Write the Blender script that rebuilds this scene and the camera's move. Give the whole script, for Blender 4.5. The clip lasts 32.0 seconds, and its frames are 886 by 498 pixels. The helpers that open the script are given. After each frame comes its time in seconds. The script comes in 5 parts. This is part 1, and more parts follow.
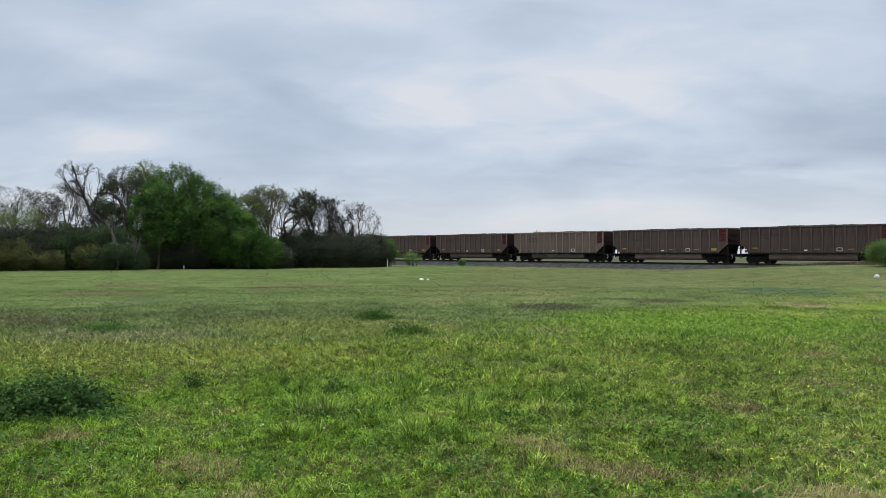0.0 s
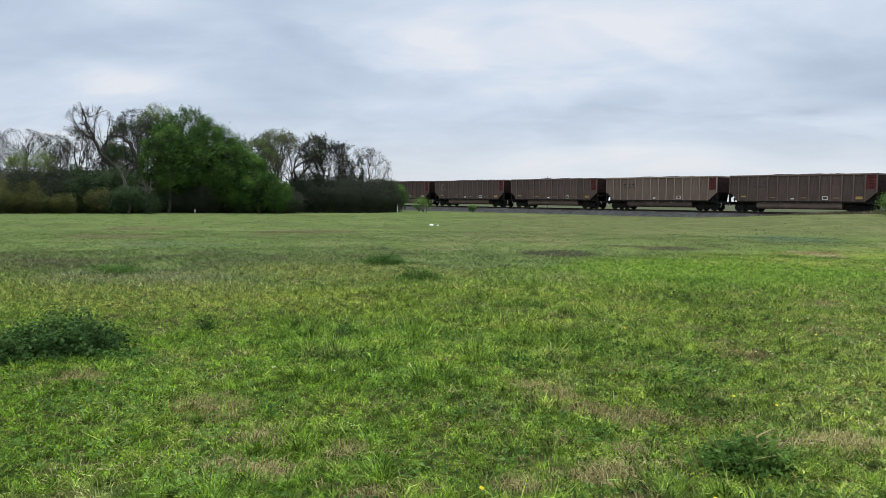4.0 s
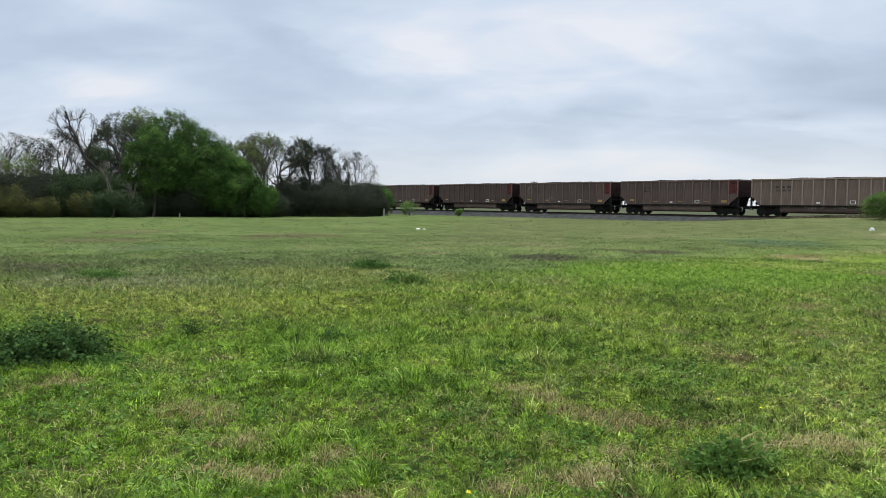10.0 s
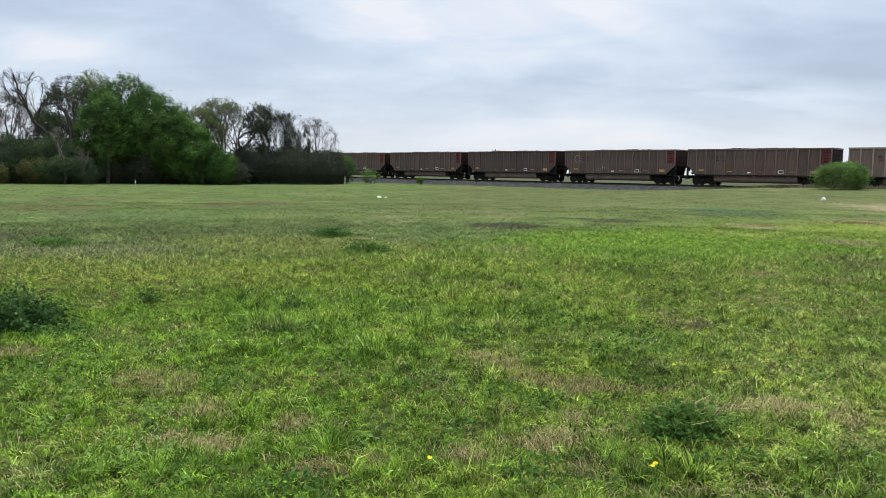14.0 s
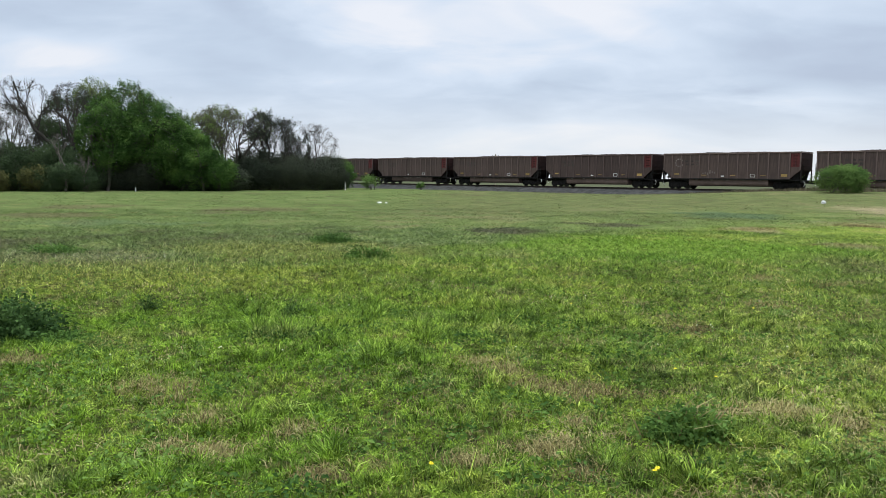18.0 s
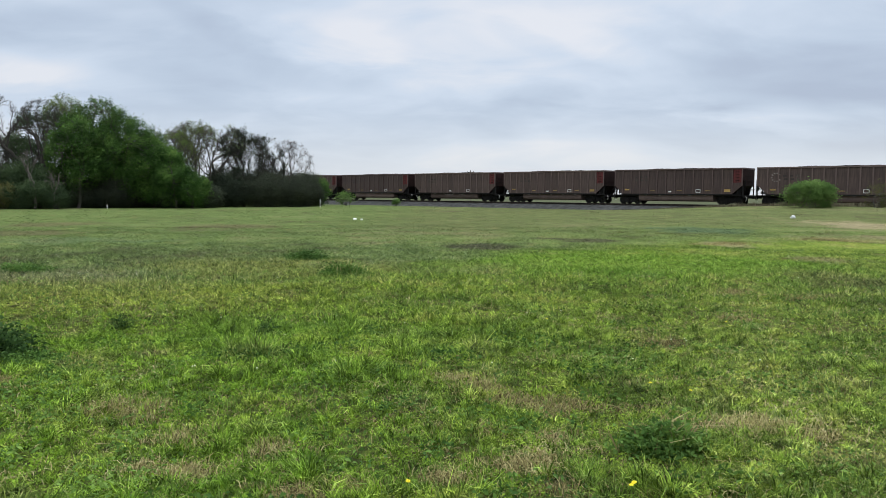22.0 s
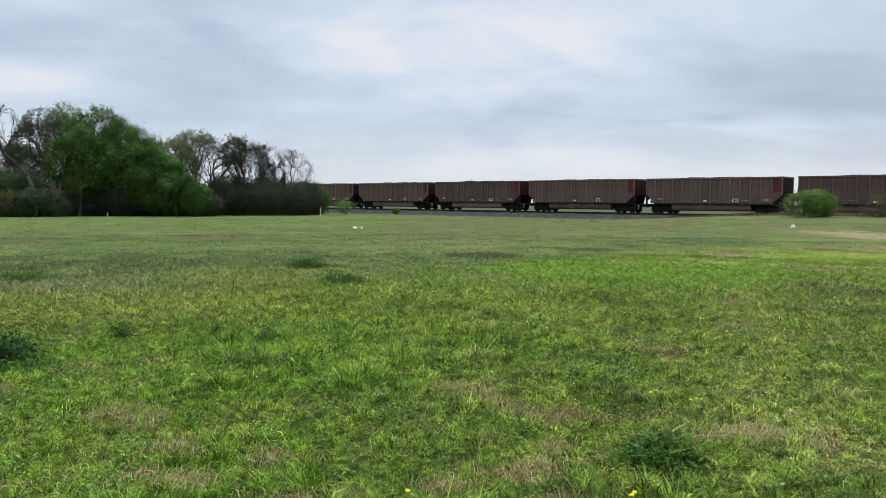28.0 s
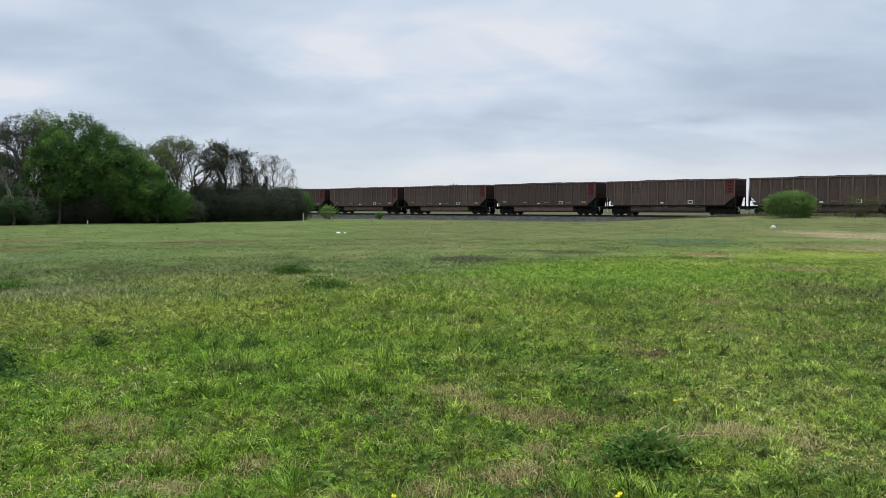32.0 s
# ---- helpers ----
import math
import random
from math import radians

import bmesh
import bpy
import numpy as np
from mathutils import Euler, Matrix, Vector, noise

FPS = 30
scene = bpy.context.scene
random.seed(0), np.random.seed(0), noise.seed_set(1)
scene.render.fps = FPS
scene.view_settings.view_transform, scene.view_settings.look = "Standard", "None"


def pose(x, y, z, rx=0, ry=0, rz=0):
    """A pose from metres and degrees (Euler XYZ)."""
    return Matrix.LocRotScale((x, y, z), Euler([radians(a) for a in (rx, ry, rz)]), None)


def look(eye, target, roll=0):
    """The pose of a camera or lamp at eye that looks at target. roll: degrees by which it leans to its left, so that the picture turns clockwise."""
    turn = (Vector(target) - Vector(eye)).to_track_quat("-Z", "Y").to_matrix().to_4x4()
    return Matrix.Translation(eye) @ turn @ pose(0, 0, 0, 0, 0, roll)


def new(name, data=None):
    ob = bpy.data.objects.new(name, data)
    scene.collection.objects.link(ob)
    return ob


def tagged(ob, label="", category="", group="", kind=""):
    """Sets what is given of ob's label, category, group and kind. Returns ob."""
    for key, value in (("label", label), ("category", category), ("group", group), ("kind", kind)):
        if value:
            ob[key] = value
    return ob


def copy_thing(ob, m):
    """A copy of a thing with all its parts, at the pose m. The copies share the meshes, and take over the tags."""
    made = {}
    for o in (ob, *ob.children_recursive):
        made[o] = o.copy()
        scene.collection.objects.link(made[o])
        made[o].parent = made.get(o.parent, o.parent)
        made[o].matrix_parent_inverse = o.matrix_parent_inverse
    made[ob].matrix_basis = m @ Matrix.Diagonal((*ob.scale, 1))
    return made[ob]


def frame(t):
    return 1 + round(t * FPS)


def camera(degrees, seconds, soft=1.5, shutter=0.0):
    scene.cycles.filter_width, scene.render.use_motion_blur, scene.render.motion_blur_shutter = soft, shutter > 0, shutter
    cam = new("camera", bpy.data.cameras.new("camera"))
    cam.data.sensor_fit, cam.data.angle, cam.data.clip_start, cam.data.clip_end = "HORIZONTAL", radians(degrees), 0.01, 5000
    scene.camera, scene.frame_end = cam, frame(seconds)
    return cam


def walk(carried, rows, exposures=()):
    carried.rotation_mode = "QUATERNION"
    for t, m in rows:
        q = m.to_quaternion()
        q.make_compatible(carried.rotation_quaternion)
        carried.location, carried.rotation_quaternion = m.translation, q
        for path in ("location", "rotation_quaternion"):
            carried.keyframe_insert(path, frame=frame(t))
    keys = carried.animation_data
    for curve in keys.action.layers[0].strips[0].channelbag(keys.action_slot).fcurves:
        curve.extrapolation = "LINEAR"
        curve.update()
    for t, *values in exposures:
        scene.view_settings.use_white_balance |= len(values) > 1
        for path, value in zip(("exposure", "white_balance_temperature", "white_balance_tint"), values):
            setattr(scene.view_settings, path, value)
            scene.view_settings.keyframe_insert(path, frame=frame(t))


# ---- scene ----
EYE = Vector((0.0, 0.0, 1.6))


def aim(yaw, pitch, roll):
    """The pose of the eye that looks yaw degrees to the left of +y and pitch degrees up."""
    a, b = radians(yaw), radians(pitch)
    return look(EYE, EYE + Vector((-math.sin(a) * math.cos(b), math.cos(a) * math.cos(b), math.sin(b))), roll)


cam = camera(60.66, 32.0, soft=0.7)
walk(cam, [
    (0.0, aim(5.317, 0.316, 0.054)),
    (0.5, aim(5.683, -0.037, 0.105)),
    (1.0, aim(5.801, -0.418, 0.135)),
    (1.5, aim(5.898, -0.826, 0.202)),
    (2.0, aim(5.974, -1.307, 0.419)),
    (2.5, aim(6.000, -2.072, 0.478)),
    (3.0, aim(6.007, -2.992, 0.535)),
    (3.5, aim(6.048, -3.795, 0.486)),
    (5.5, aim(5.879, -3.485, 0.752)),
    (6.0, aim(5.586, -3.341, 0.968)),
    (6.5, aim(5.355, -3.330, 1.097)),
    (7.0, aim(5.259, -3.427, 1.030)),
    (7.5, aim(5.310, -3.598, 0.847)),
    (8.0, aim(5.476, -3.769, 0.588)),
    (8.5, aim(5.642, -3.873, 0.365)),
    (9.0, aim(5.649, -3.732, 0.328)),
    (9.5, aim(5.393, -3.515, 0.463)),
    (10.0, aim(5.031, -3.480, 0.516)),
    (10.5, aim(4.664, -3.651, 0.459)),
    (11.0, aim(4.336, -4.180, 0.412)),
    (11.5, aim(4.030, -4.836, 0.450)),
    (12.0, aim(3.695, -5.597, 0.404)),
    (12.5, aim(3.294, -5.994, 0.449)),
    (13.0, aim(2.827, -6.109, 0.562)),
    (13.5, aim(2.404, -6.017, 0.688)),
    (14.0, aim(2.086, -5.838, 0.810)),
    (14.5, aim(1.926, -5.603, 0.882)),
    (16.5, aim(1.899, -5.351, 1.017)),
    (17.0, aim(2.031, -5.423, 0.890)),
    (17.5, aim(2.113, -5.409, 0.705)),
    (18.0, aim(2.132, -5.441, 0.502)),
    (18.5, aim(2.039, -5.393, 0.329)),
    (19.0, aim(1.846, -5.209, 0.203)),
    (19.5, aim(1.542, -4.798, 0.180)),
    (20.0, aim(1.170, -4.394, 0.185)),
    (20.5, aim(0.781, -4.096, 0.264)),
    (21.0, aim(0.485, -4.064, 0.376)),
    (21.5, aim(0.336, -4.119, 0.419)),
    (22.0, aim(0.293, -4.208, 0.332)),
    (22.5, aim(0.189, -4.190, 0.345)),
    (23.0, aim(0.099, -4.129, 0.359)),
    (23.5, aim(-0.010, -4.090, 0.492)),
    (24.0, aim(0.066, -4.061, 0.586)),
    (24.5, aim(0.344, -4.067, 0.588)),
    (25.0, aim(0.713, -3.995, 0.496)),
    (25.5, aim(1.033, -3.905, 0.480)),
    (27.5, aim(0.587, -3.715, 0.379)),
    (28.0, aim(0.309, -3.547, 0.452)),
    (28.5, aim(0.018, -3.309, 0.566)),
    (29.0, aim(-0.170, -3.115, 0.529)),
    (29.5, aim(-0.396, -2.856, 0.419)),
    (30.0, aim(-0.581, -2.736, 0.258)),
    (30.5, aim(-0.765, -2.720, 0.180)),
    (31.0, aim(-0.925, -2.871, 0.137)),
    (31.5, aim(-0.968, -3.076, 0.086)),
    (32.0, aim(-0.933, -3.232, -0.106)),
], [(0.0, -0.2), (3.0, -0.1), (6.0, -0.05), (10.0, -0.03), (12.0, 0.13), (14.0, 0.04), (17.0, 0.06), (20.0, -0.04), (25.0, -0.08), (28.0, -0.07), (30.0, -0.14), (32.0, -0.12)])

# ---- light ----
SUN_AZ, SUN_EL = 12.0, 42.0  # degrees to the right of +y, and up

world = bpy.data.worlds.new("overcast_sky")
scene.world = world
world.use_nodes = True


def node(tree, kind, **links):
    """A node of that kind; links: input name (spaces as _) or index i0, i1 -> socket or value."""
    n = tree.nodes.new(kind)
    for key, value in links.items():
        sock = n.inputs[int(key[1:])] if key[0] == "i" and key[1:].isdigit() else n.inputs[key.replace("_", " ")]
        if isinstance(value, bpy.types.NodeSocket):
            tree.links.new(value, sock)
        else:
            sock.default_value = value
    return n


def ramp(tree, fac, stops):
    n = tree.nodes.new("ShaderNodeValToRGB")
    tree.links.new(fac, n.inputs[0])
    el = n.color_ramp.elements
    while len(el) < len(stops):
        el.new(0.5)
    for e, (p, c) in zip(el, stops):
        e.position = p
        e.color = (*c, 1) if isinstance(c, tuple) else (c, c, c, 1)
    return n.outputs[0]


def mixc(tree, fac, a, b, kind="MIX"):
    n = tree.nodes.new("ShaderNodeMix")
    n.data_type, n.blend_type = "RGBA", kind
    for sock, v in ((n.inputs[0], fac), (n.inputs[6], a), (n.inputs[7], b)):
        if isinstance(v, bpy.types.NodeSocket):
            tree.links.new(v, sock)
        else:
            sock.default_value = v if not isinstance(v, tuple) or len(v) == 4 else (*v, 1)
    return n.outputs[2]


def math2(tree, op, a, b=0.0, clamp=False):
    n = tree.nodes.new("ShaderNodeMath")
    n.operation, n.use_clamp = op, clamp
    for sock, v in zip(n.inputs, (a, b)):
        if isinstance(v, bpy.types.NodeSocket):
            tree.links.new(v, sock)
        else:
            sock.default_value = v
    return n.outputs[0]


def span(tree, v, a, b, c=0.0, d=1.0):
    n = node(tree, "ShaderNodeMapRange", i0=v, i1=a, i2=b, i3=c, i4=d)
    n.interpolation_type = "SMOOTHSTEP"
    return n.outputs[0]


STREAKS = [
    (-28.3, 10.2, 12.0, 1.2, -8, -0.3), (-16.6, 11.3, 3.8, 1.0, -20, -0.6), (-7.4, 11.1, 4.7, 1.7, -5, 0.9), (0.5, 8.0, 14.0, 1.3, -6, -0.5), (5.5, 5.4, 11.0, 1.1, -3, -0.9),
    (12.0, 10.6, 5.5, 1.2, -24, 0.5), (7.4, 11.2, 3.2, 0.9, -30, -0.5), (17.6, 10.8, 4.2, 1.5, -18, -0.6), (25.1, 9.1, 8.5, 1.2, -6, -0.15),
    (17.0, 6.9, 6.4, 1.0, -8, 0.6), (23.5, 5.1, 5.6, 0.8, -14, 0.9), (27.2, 3.7, 4.3, 1.0, -6, -0.8), (7.2, 2.9, 6.8, 1.2, 0, 1.2), (-5.4, 4.8, 5.1, 0.8, 4, 0.5),
    (-29.7, 8.2, 3.8, 0.8, -6, 0.5), (-9.5, 8.5, 5.1, 1.1, -5, -0.5), (-5.5, 12.9, 3.2, 1.1, 18, 0.5), (-14.4, 14.9, 8.1, 1.7, 0, -0.75), (-25.5, 7.6, 4.7, 0.9, -14, 0.4),
    (-27.0, 13.1, 6.8, 1.0, -12, 0.6), (7.8, 16.7, 5.1, 1.3, 0, 0.5), (0.9, 16.8, 3.4, 1.4, 0, -0.6)]


def build_sky():
    t = world.node_tree
    t.nodes.clear()
    way = node(t, "ShaderNodeTexCoord").outputs["Generated"]
    xyz = node(t, "ShaderNodeSeparateXYZ", i0=way)
    up = math2(t, "MAXIMUM", xyz.outputs[2], 0.0)
    low = math2(t, "ADD", up, 0.26)
    flat = node(t, "ShaderNodeCombineXYZ", i0=math2(t, "DIVIDE", xyz.outputs[0], low), i1=math2(t, "DIVIDE", xyz.outputs[1], low), i2=0.0)
    big = node(t, "ShaderNodeTexNoise", Vector=node(t, "ShaderNodeMapping", i0=flat.outputs[0], Location=(2.3, 0.7, 0), Rotation=(0, 0, 0.35), Scale=(0.85, 1.15, 1)).outputs[0],
               Scale=1.0, Detail=4.0, Roughness=0.5, Distortion=0.35)
    fine = node(t, "ShaderNodeTexNoise", Vector=node(t, "ShaderNodeMapping", i0=flat.outputs[0], Location=(5.1, 3.3, 0), Rotation=(0, 0, -0.2), Scale=(2.2, 3.3, 1)).outputs[0],
                Scale=1.0, Detail=5.0, Roughness=0.55, Distortion=0.5)
    f = math2(t, "ADD", math2(t, "MULTIPLY", big.outputs[0], 0.7), math2(t, "MULTIPLY", fine.outputs[0], 0.3))
    # Long streaks and banks of cloud: direction and height in degrees, half length, half depth, slope, lighter or darker.
    az = math2(t, "MULTIPLY", math2(t, "ARCTAN2", xyz.outputs[0], xyz.outputs[1]), 57.296)
    el = math2(t, "MULTIPLY", math2(t, "ARCSINE", xyz.outputs[2]), 57.296)
    az = math2(t, "ADD", az, math2(t, "MULTIPLY", math2(t, "SUBTRACT", big.outputs[0], 0.5), 9.0))
    el = math2(t, "ADD", el, math2(t, "MULTIPLY", math2(t, "SUBTRACT", fine.outputs[0], 0.5), 2.6))
    f = math2(t, "ADD", math2(t, "MULTIPLY", math2(t, "SUBTRACT", f, 0.5), 0.8), 0.5)
    for a, e, w, h, slope, much in STREAKS:
        c, k = math.cos(radians(slope)), math.sin(radians(slope))
        da, de = math2(t, "SUBTRACT", az, a), math2(t, "SUBTRACT", el, e)
        u = math2(t, "ADD", math2(t, "MULTIPLY", da, c / w), math2(t, "MULTIPLY", de, k / w))
        v = math2(t, "ADD", math2(t, "MULTIPLY", da, -k / h), math2(t, "MULTIPLY", de, c / h))
        r = math2(t, "ADD", math2(t, "MULTIPLY", u, u), math2(t, "MULTIPLY", v, v))
        f = math2(t, "ADD", f, span(t, r, 2.2, 0.0, 0.0, 0.062 * much))
    cloud = ramp(t, f, [(0.37, (0.462, 0.544, 0.69)), (0.45, (0.548, 0.648, 0.795)), (0.53, (0.655, 0.753, 0.895)), (0.62, (0.83, 0.862, 0.935))])
    haze = span(t, up, 0.0, 0.12, 0.75, 0.0)
    cloud = mixc(t, haze, cloud, (0.79, 0.835, 0.885))
    # An overcast sky is brightest overhead.
    lift = mixc(t, span(t, up, 0.33, 0.92), (1.0, 1.0, 1.0), (4.9, 4.6, 4.0))
    cloud = mixc(t, 1.0, cloud, lift, "MULTIPLY")
    sky = node(t, "ShaderNodeTexSky")
    sky.sky_type, sky.sun_disc, sky.sun_elevation, sky.sun_rotation = "NISHITA", False, radians(SUN_EL), radians(SUN_AZ)
    blue = mixc(t, 1.0, sky.outputs[0], (0.08, 0.08, 0.08), "MULTIPLY")
    bg = node(t, "ShaderNodeBackground", Color=mixc(t, 0.93, blue, cloud), Strength=1.0)
    out = node(t, "ShaderNodeOutputWorld")
    t.links.new(bg.outputs[0], out.inputs[0])


build_sky()
sun = new("sun", bpy.data.lights.new("sun", "SUN"))
sun.data.energy, sun.data.angle, sun.data.color = 1.2, radians(25), (1.0, 0.96, 0.9)
_a, _e = radians(SUN_AZ), radians(SUN_EL)
sun.matrix_world = look((30 * math.sin(_a), 30 * math.cos(_a), 30), (30 * math.sin(_a) - math.sin(_a) * math.cos(_e), 30 * math.cos(_a) - math.cos(_a) * math.cos(_e), 30 - math.sin(_e)))
scene.view_settings.exposure = 0.0

# ---- materials ----


def material(name):
    m = bpy.data.materials.new(name)
    m.use_nodes = True
    t = m.node_tree
    t.nodes.clear()
    return m, t


def finish(t, shader):
    out = t.nodes.new("ShaderNodeOutputMaterial")
    t.links.new(shader, out.inputs[0])


def rough_paint(name, dark, light, scale=3.0, rough=0.7, metal=0.0, bump=0.15, vary=0.25, streak=0.0, fine=40.0, gloss=0.25):
    """A weathered opaque surface: two scales of noise between two colours, a little change from object to object, optional vertical streaks."""
    m, t = material(name)
    co = node(t, "ShaderNodeTexCoord").outputs["Object"]
    big = node(t, "ShaderNodeTexNoise", Vector=co, Scale=scale, Detail=5.0, Roughness=0.6).outputs[0]
    small = node(t, "ShaderNodeTexNoise", Vector=co, Scale=fine, Detail=3.0).outputs[0]
    f = math2(t, "ADD", math2(t, "MULTIPLY", big, 0.75), math2(t, "MULTIPLY", small, 0.25))
    if streak:
        st = node(t, "ShaderNodeTexNoise", Vector=node(t, "ShaderNodeMapping", i0=co, Scale=(7, 7, 0.5)).outputs[0], Scale=1.0, Detail=4.0).outputs[0]
        f = math2(t, "ADD", math2(t, "MULTIPLY", f, 1 - streak), math2(t, "MULTIPLY", st, streak))
    col = ramp(t, f, [(0.33, dark), (0.66, light)])
    rnd = node(t, "ShaderNodeObjectInfo").outputs["Random"]
    col = mixc(t, 1.0, col, span(t, rnd, 0.0, 1.0, 1 - vary, 1 + vary), "MULTIPLY")
    bm_ = node(t, "ShaderNodeBump", Strength=bump, Distance=0.02, Height=f)
    b = node(t, "ShaderNodeBsdfPrincipled", Base_Color=col, Roughness=rough, Metallic=metal, Normal=bm_.outputs[0])
    b.inputs["Specular IOR Level"].default_value = gloss
    finish(t, b.outputs[0])
    return m


def meadow(t, blade):
    """The meadow's colour by place: lush and dull stretches, a yellowed stretch, straw; blade: whether single blades differ."""
    pos = node(t, "ShaderNodeNewGeometry").outputs["Position"]
    xyz = node(t, "ShaderNodeSeparateXYZ", i0=pos)
    x, y = xyz.outputs[0], xyz.outputs[1]

    def grain(scale, detail=3.0, shift=0.0):
        return node(t, "ShaderNodeTexNoise", Vector=node(t, "ShaderNodeMapping", i0=pos, Location=(shift, shift * 0.7, 0)).outputs[0], Scale=scale, Detail=detail, Roughness=0.6).outputs[0]

    def about(v, gain):
        return math2(t, "MULTIPLY", math2(t, "SUBTRACT", v, 0.5), gain)

    n0, n1, n2, n3, n4 = grain(0.10), grain(0.5, 4.0), grain(2.4), grain(0.85, 4.0, 11.0), grain(8.0, 2.0, 5.0)
    f = math2(t, "ADD", math2(t, "MULTIPLY", n1, 0.6), math2(t, "MULTIPLY", n2, 0.4))
    col = ramp(t, f, [(0.38, (0.074, 0.108, 0.021)), (0.46, (0.154, 0.214, 0.030)), (0.54, (0.216, 0.280, 0.038)), (0.62, (0.315, 0.315, 0.066))])
    long = node(t, "ShaderNodeTexNoise", Vector=node(t, "ShaderNodeMapping", i0=pos, Location=(7, 2, 0), Rotation=(0, 0, 0.4), Scale=(0.075, 0.11, 1)).outputs[0], Scale=1.0, Detail=4.0, Roughness=0.6).outputs[0]
    patch = math2(t, "ADD", math2(t, "ADD", about(long, 2.0), about(n0, 0.8)), math2(t, "ADD", about(n1, 1.5), 0.5))
    dull = ramp(t, patch, [(0.02, (0.105, 0.098, 0.056)), (0.22, (0.104, 0.124, 0.050)), (0.44, (0.115, 0.150, 0.058)), (0.62, (0.142, 0.184, 0.066)), (0.88, (0.195, 0.188, 0.098))])
    slant = math2(t, "MULTIPLY", math2(t, "MINIMUM", math2(t, "MAXIMUM", x, -7.0), 14.0), -0.85)
    edge = math2(t, "ADD", math2(t, "ADD", y, slant), math2(t, "ADD", about(n0, 16.0), about(n1, 11.0)))
    far = span(t, edge, 13.5, 21.0, 0.0, 0.85)
    right = math2(t, "MULTIPLY", span(t, math2(t, "ADD", x, about(n1, 9.0)), 0.5, 9.0, 0.0, 0.5), span(t, y, 5.0, 14.0, 1.0, 0.55))
    col = mixc(t, math2(t, "MAXIMUM", far, right), col, dull)
    lush = math2(t, "MULTIPLY", span(t, math2(t, "ADD", x, about(n1, 6.0)), 1.8, -2.5), span(t, y, 11.5, 7.5, 0.0, 0.6))
    col = mixc(t, lush, col, (0.135, 0.235, 0.019))
    # The farther meadow is browner and duller.
    col = mixc(t, span(t, edge, 20.0, 40.0, 0.0, 0.5), col, mixc(t, span(t, math2(t, "ADD", x, about(n1, 8.0)), -9.0, 1.0), (0.100, 0.140, 0.050), (0.112, 0.110, 0.058)))
    # The yellowed stretch.
    dx, dy = math2(t, "DIVIDE", math2(t, "ADD", x, 6.3), 4.6), math2(t, "DIVIDE", math2(t, "SUBTRACT", y, 11.8), 2.4)
    r = math2(t, "ADD", math2(t, "MULTIPLY", dx, dx), math2(t, "MULTIPLY", dy, dy))
    r = math2(t, "ADD", r, math2(t, "ADD", about(n1, 3.0), about(n2, 2.0)))
    col = mixc(t, span(t, r, 0.1, 1.3, 0.55, 0.0), col, (0.28, 0.285, 0.055))
    # Worn, brownish places.
    col = mixc(t, span(t, n3, 0.57, 0.70, 0.0, 0.5), col, (0.225, 0.18, 0.085))
    brown = math2(t, "MULTIPLY", span(t, math2(t, "ADD", about(n0, 0.7), n3), 0.40, 0.30, 0.0, 0.5), span(t, y, 16.0, 24.0))
    col = mixc(t, brown, col, (0.105, 0.082, 0.055))
    # Single patches: bare brown earth, bleached grass.
    earth, bleached, brownish, bluish = (0.070, 0.060, 0.042), (0.26, 0.215, 0.125), (0.125, 0.095, 0.058), (0.078, 0.118, 0.066)
    for px, py, rx, ry, tone, much in ((1.3, 23.0, 1.5, 1.4, earth, 0.8), (4.6, 27.3, 1.4, 1.8, earth, 0.75), (-17.0, 30.0, 2.2, 2.4, brownish, 0.6), (-20.7, 40.0, 2.2, 4.0, brownish, 0.6), (-11.0, 37.0, 2.8, 3.6, brownish, 0.7),
                                       (12.2, 37.0, 2.4, 4.2, bluish, 0.75), (-12.2, 25.0, 3.4, 1.7, bluish, 0.45), (9.1, 25.0, 0.8, 1.5, bleached, 0.8), (9.0, 18.6, 0.8, 1.2, bleached, 0.6), (7.3, 14.5, 1.0, 2.4, brownish, 0.45),
                                       (25.0, 42.5, 3.8, 9.0, (0.30, 0.245, 0.15), 0.9), (18.3, 30.0, 1.8, 3.4, (0.27, 0.22, 0.13), 0.75), (15.5, 29.0, 2.5, 3.2, bleached, 0.45), (-7.6, 14.2, 2.4, 1.6, (0.200, 0.190, 0.095), 0.55), (-4.2, 16.4, 3.0, 2.2, (0.24, 0.245, 0.06), 0.55), (4.6, 17.5, 4.5, 4.0, (0.150, 0.245, 0.030), 0.75)):
        ax, ay = math2(t, "DIVIDE", math2(t, "SUBTRACT", x, px), rx), math2(t, "DIVIDE", math2(t, "SUBTRACT", y, py), ry)
        rr = math2(t, "ADD", math2(t, "ADD", math2(t, "MULTIPLY", ax, ax), math2(t, "MULTIPLY", ay, ay)), math2(t, "ADD", about(n1, 3.5), about(n2, 1.5)))
        col = mixc(t, span(t, rr, 0.2, 1.3, much, 0.0), col, tone)
    col = mixc(t, span(t, y, 12.0, 28.0, 1.0, 0.3), col, ramp(t, n4, [(0.37, (0.36, 0.39, 0.40)), (0.63, (1.72, 1.70, 1.75))]), "MULTIPLY")
    # The field beyond the track is duller.
    across = math2(t, "ADD", math2(t, "MULTIPLY", x, 0.6681), math2(t, "MULTIPLY", y, 0.7441))
    col = mixc(t, span(t, across, 84.0, 100.0, 0.0, 0.85), col, (0.088, 0.095, 0.066))
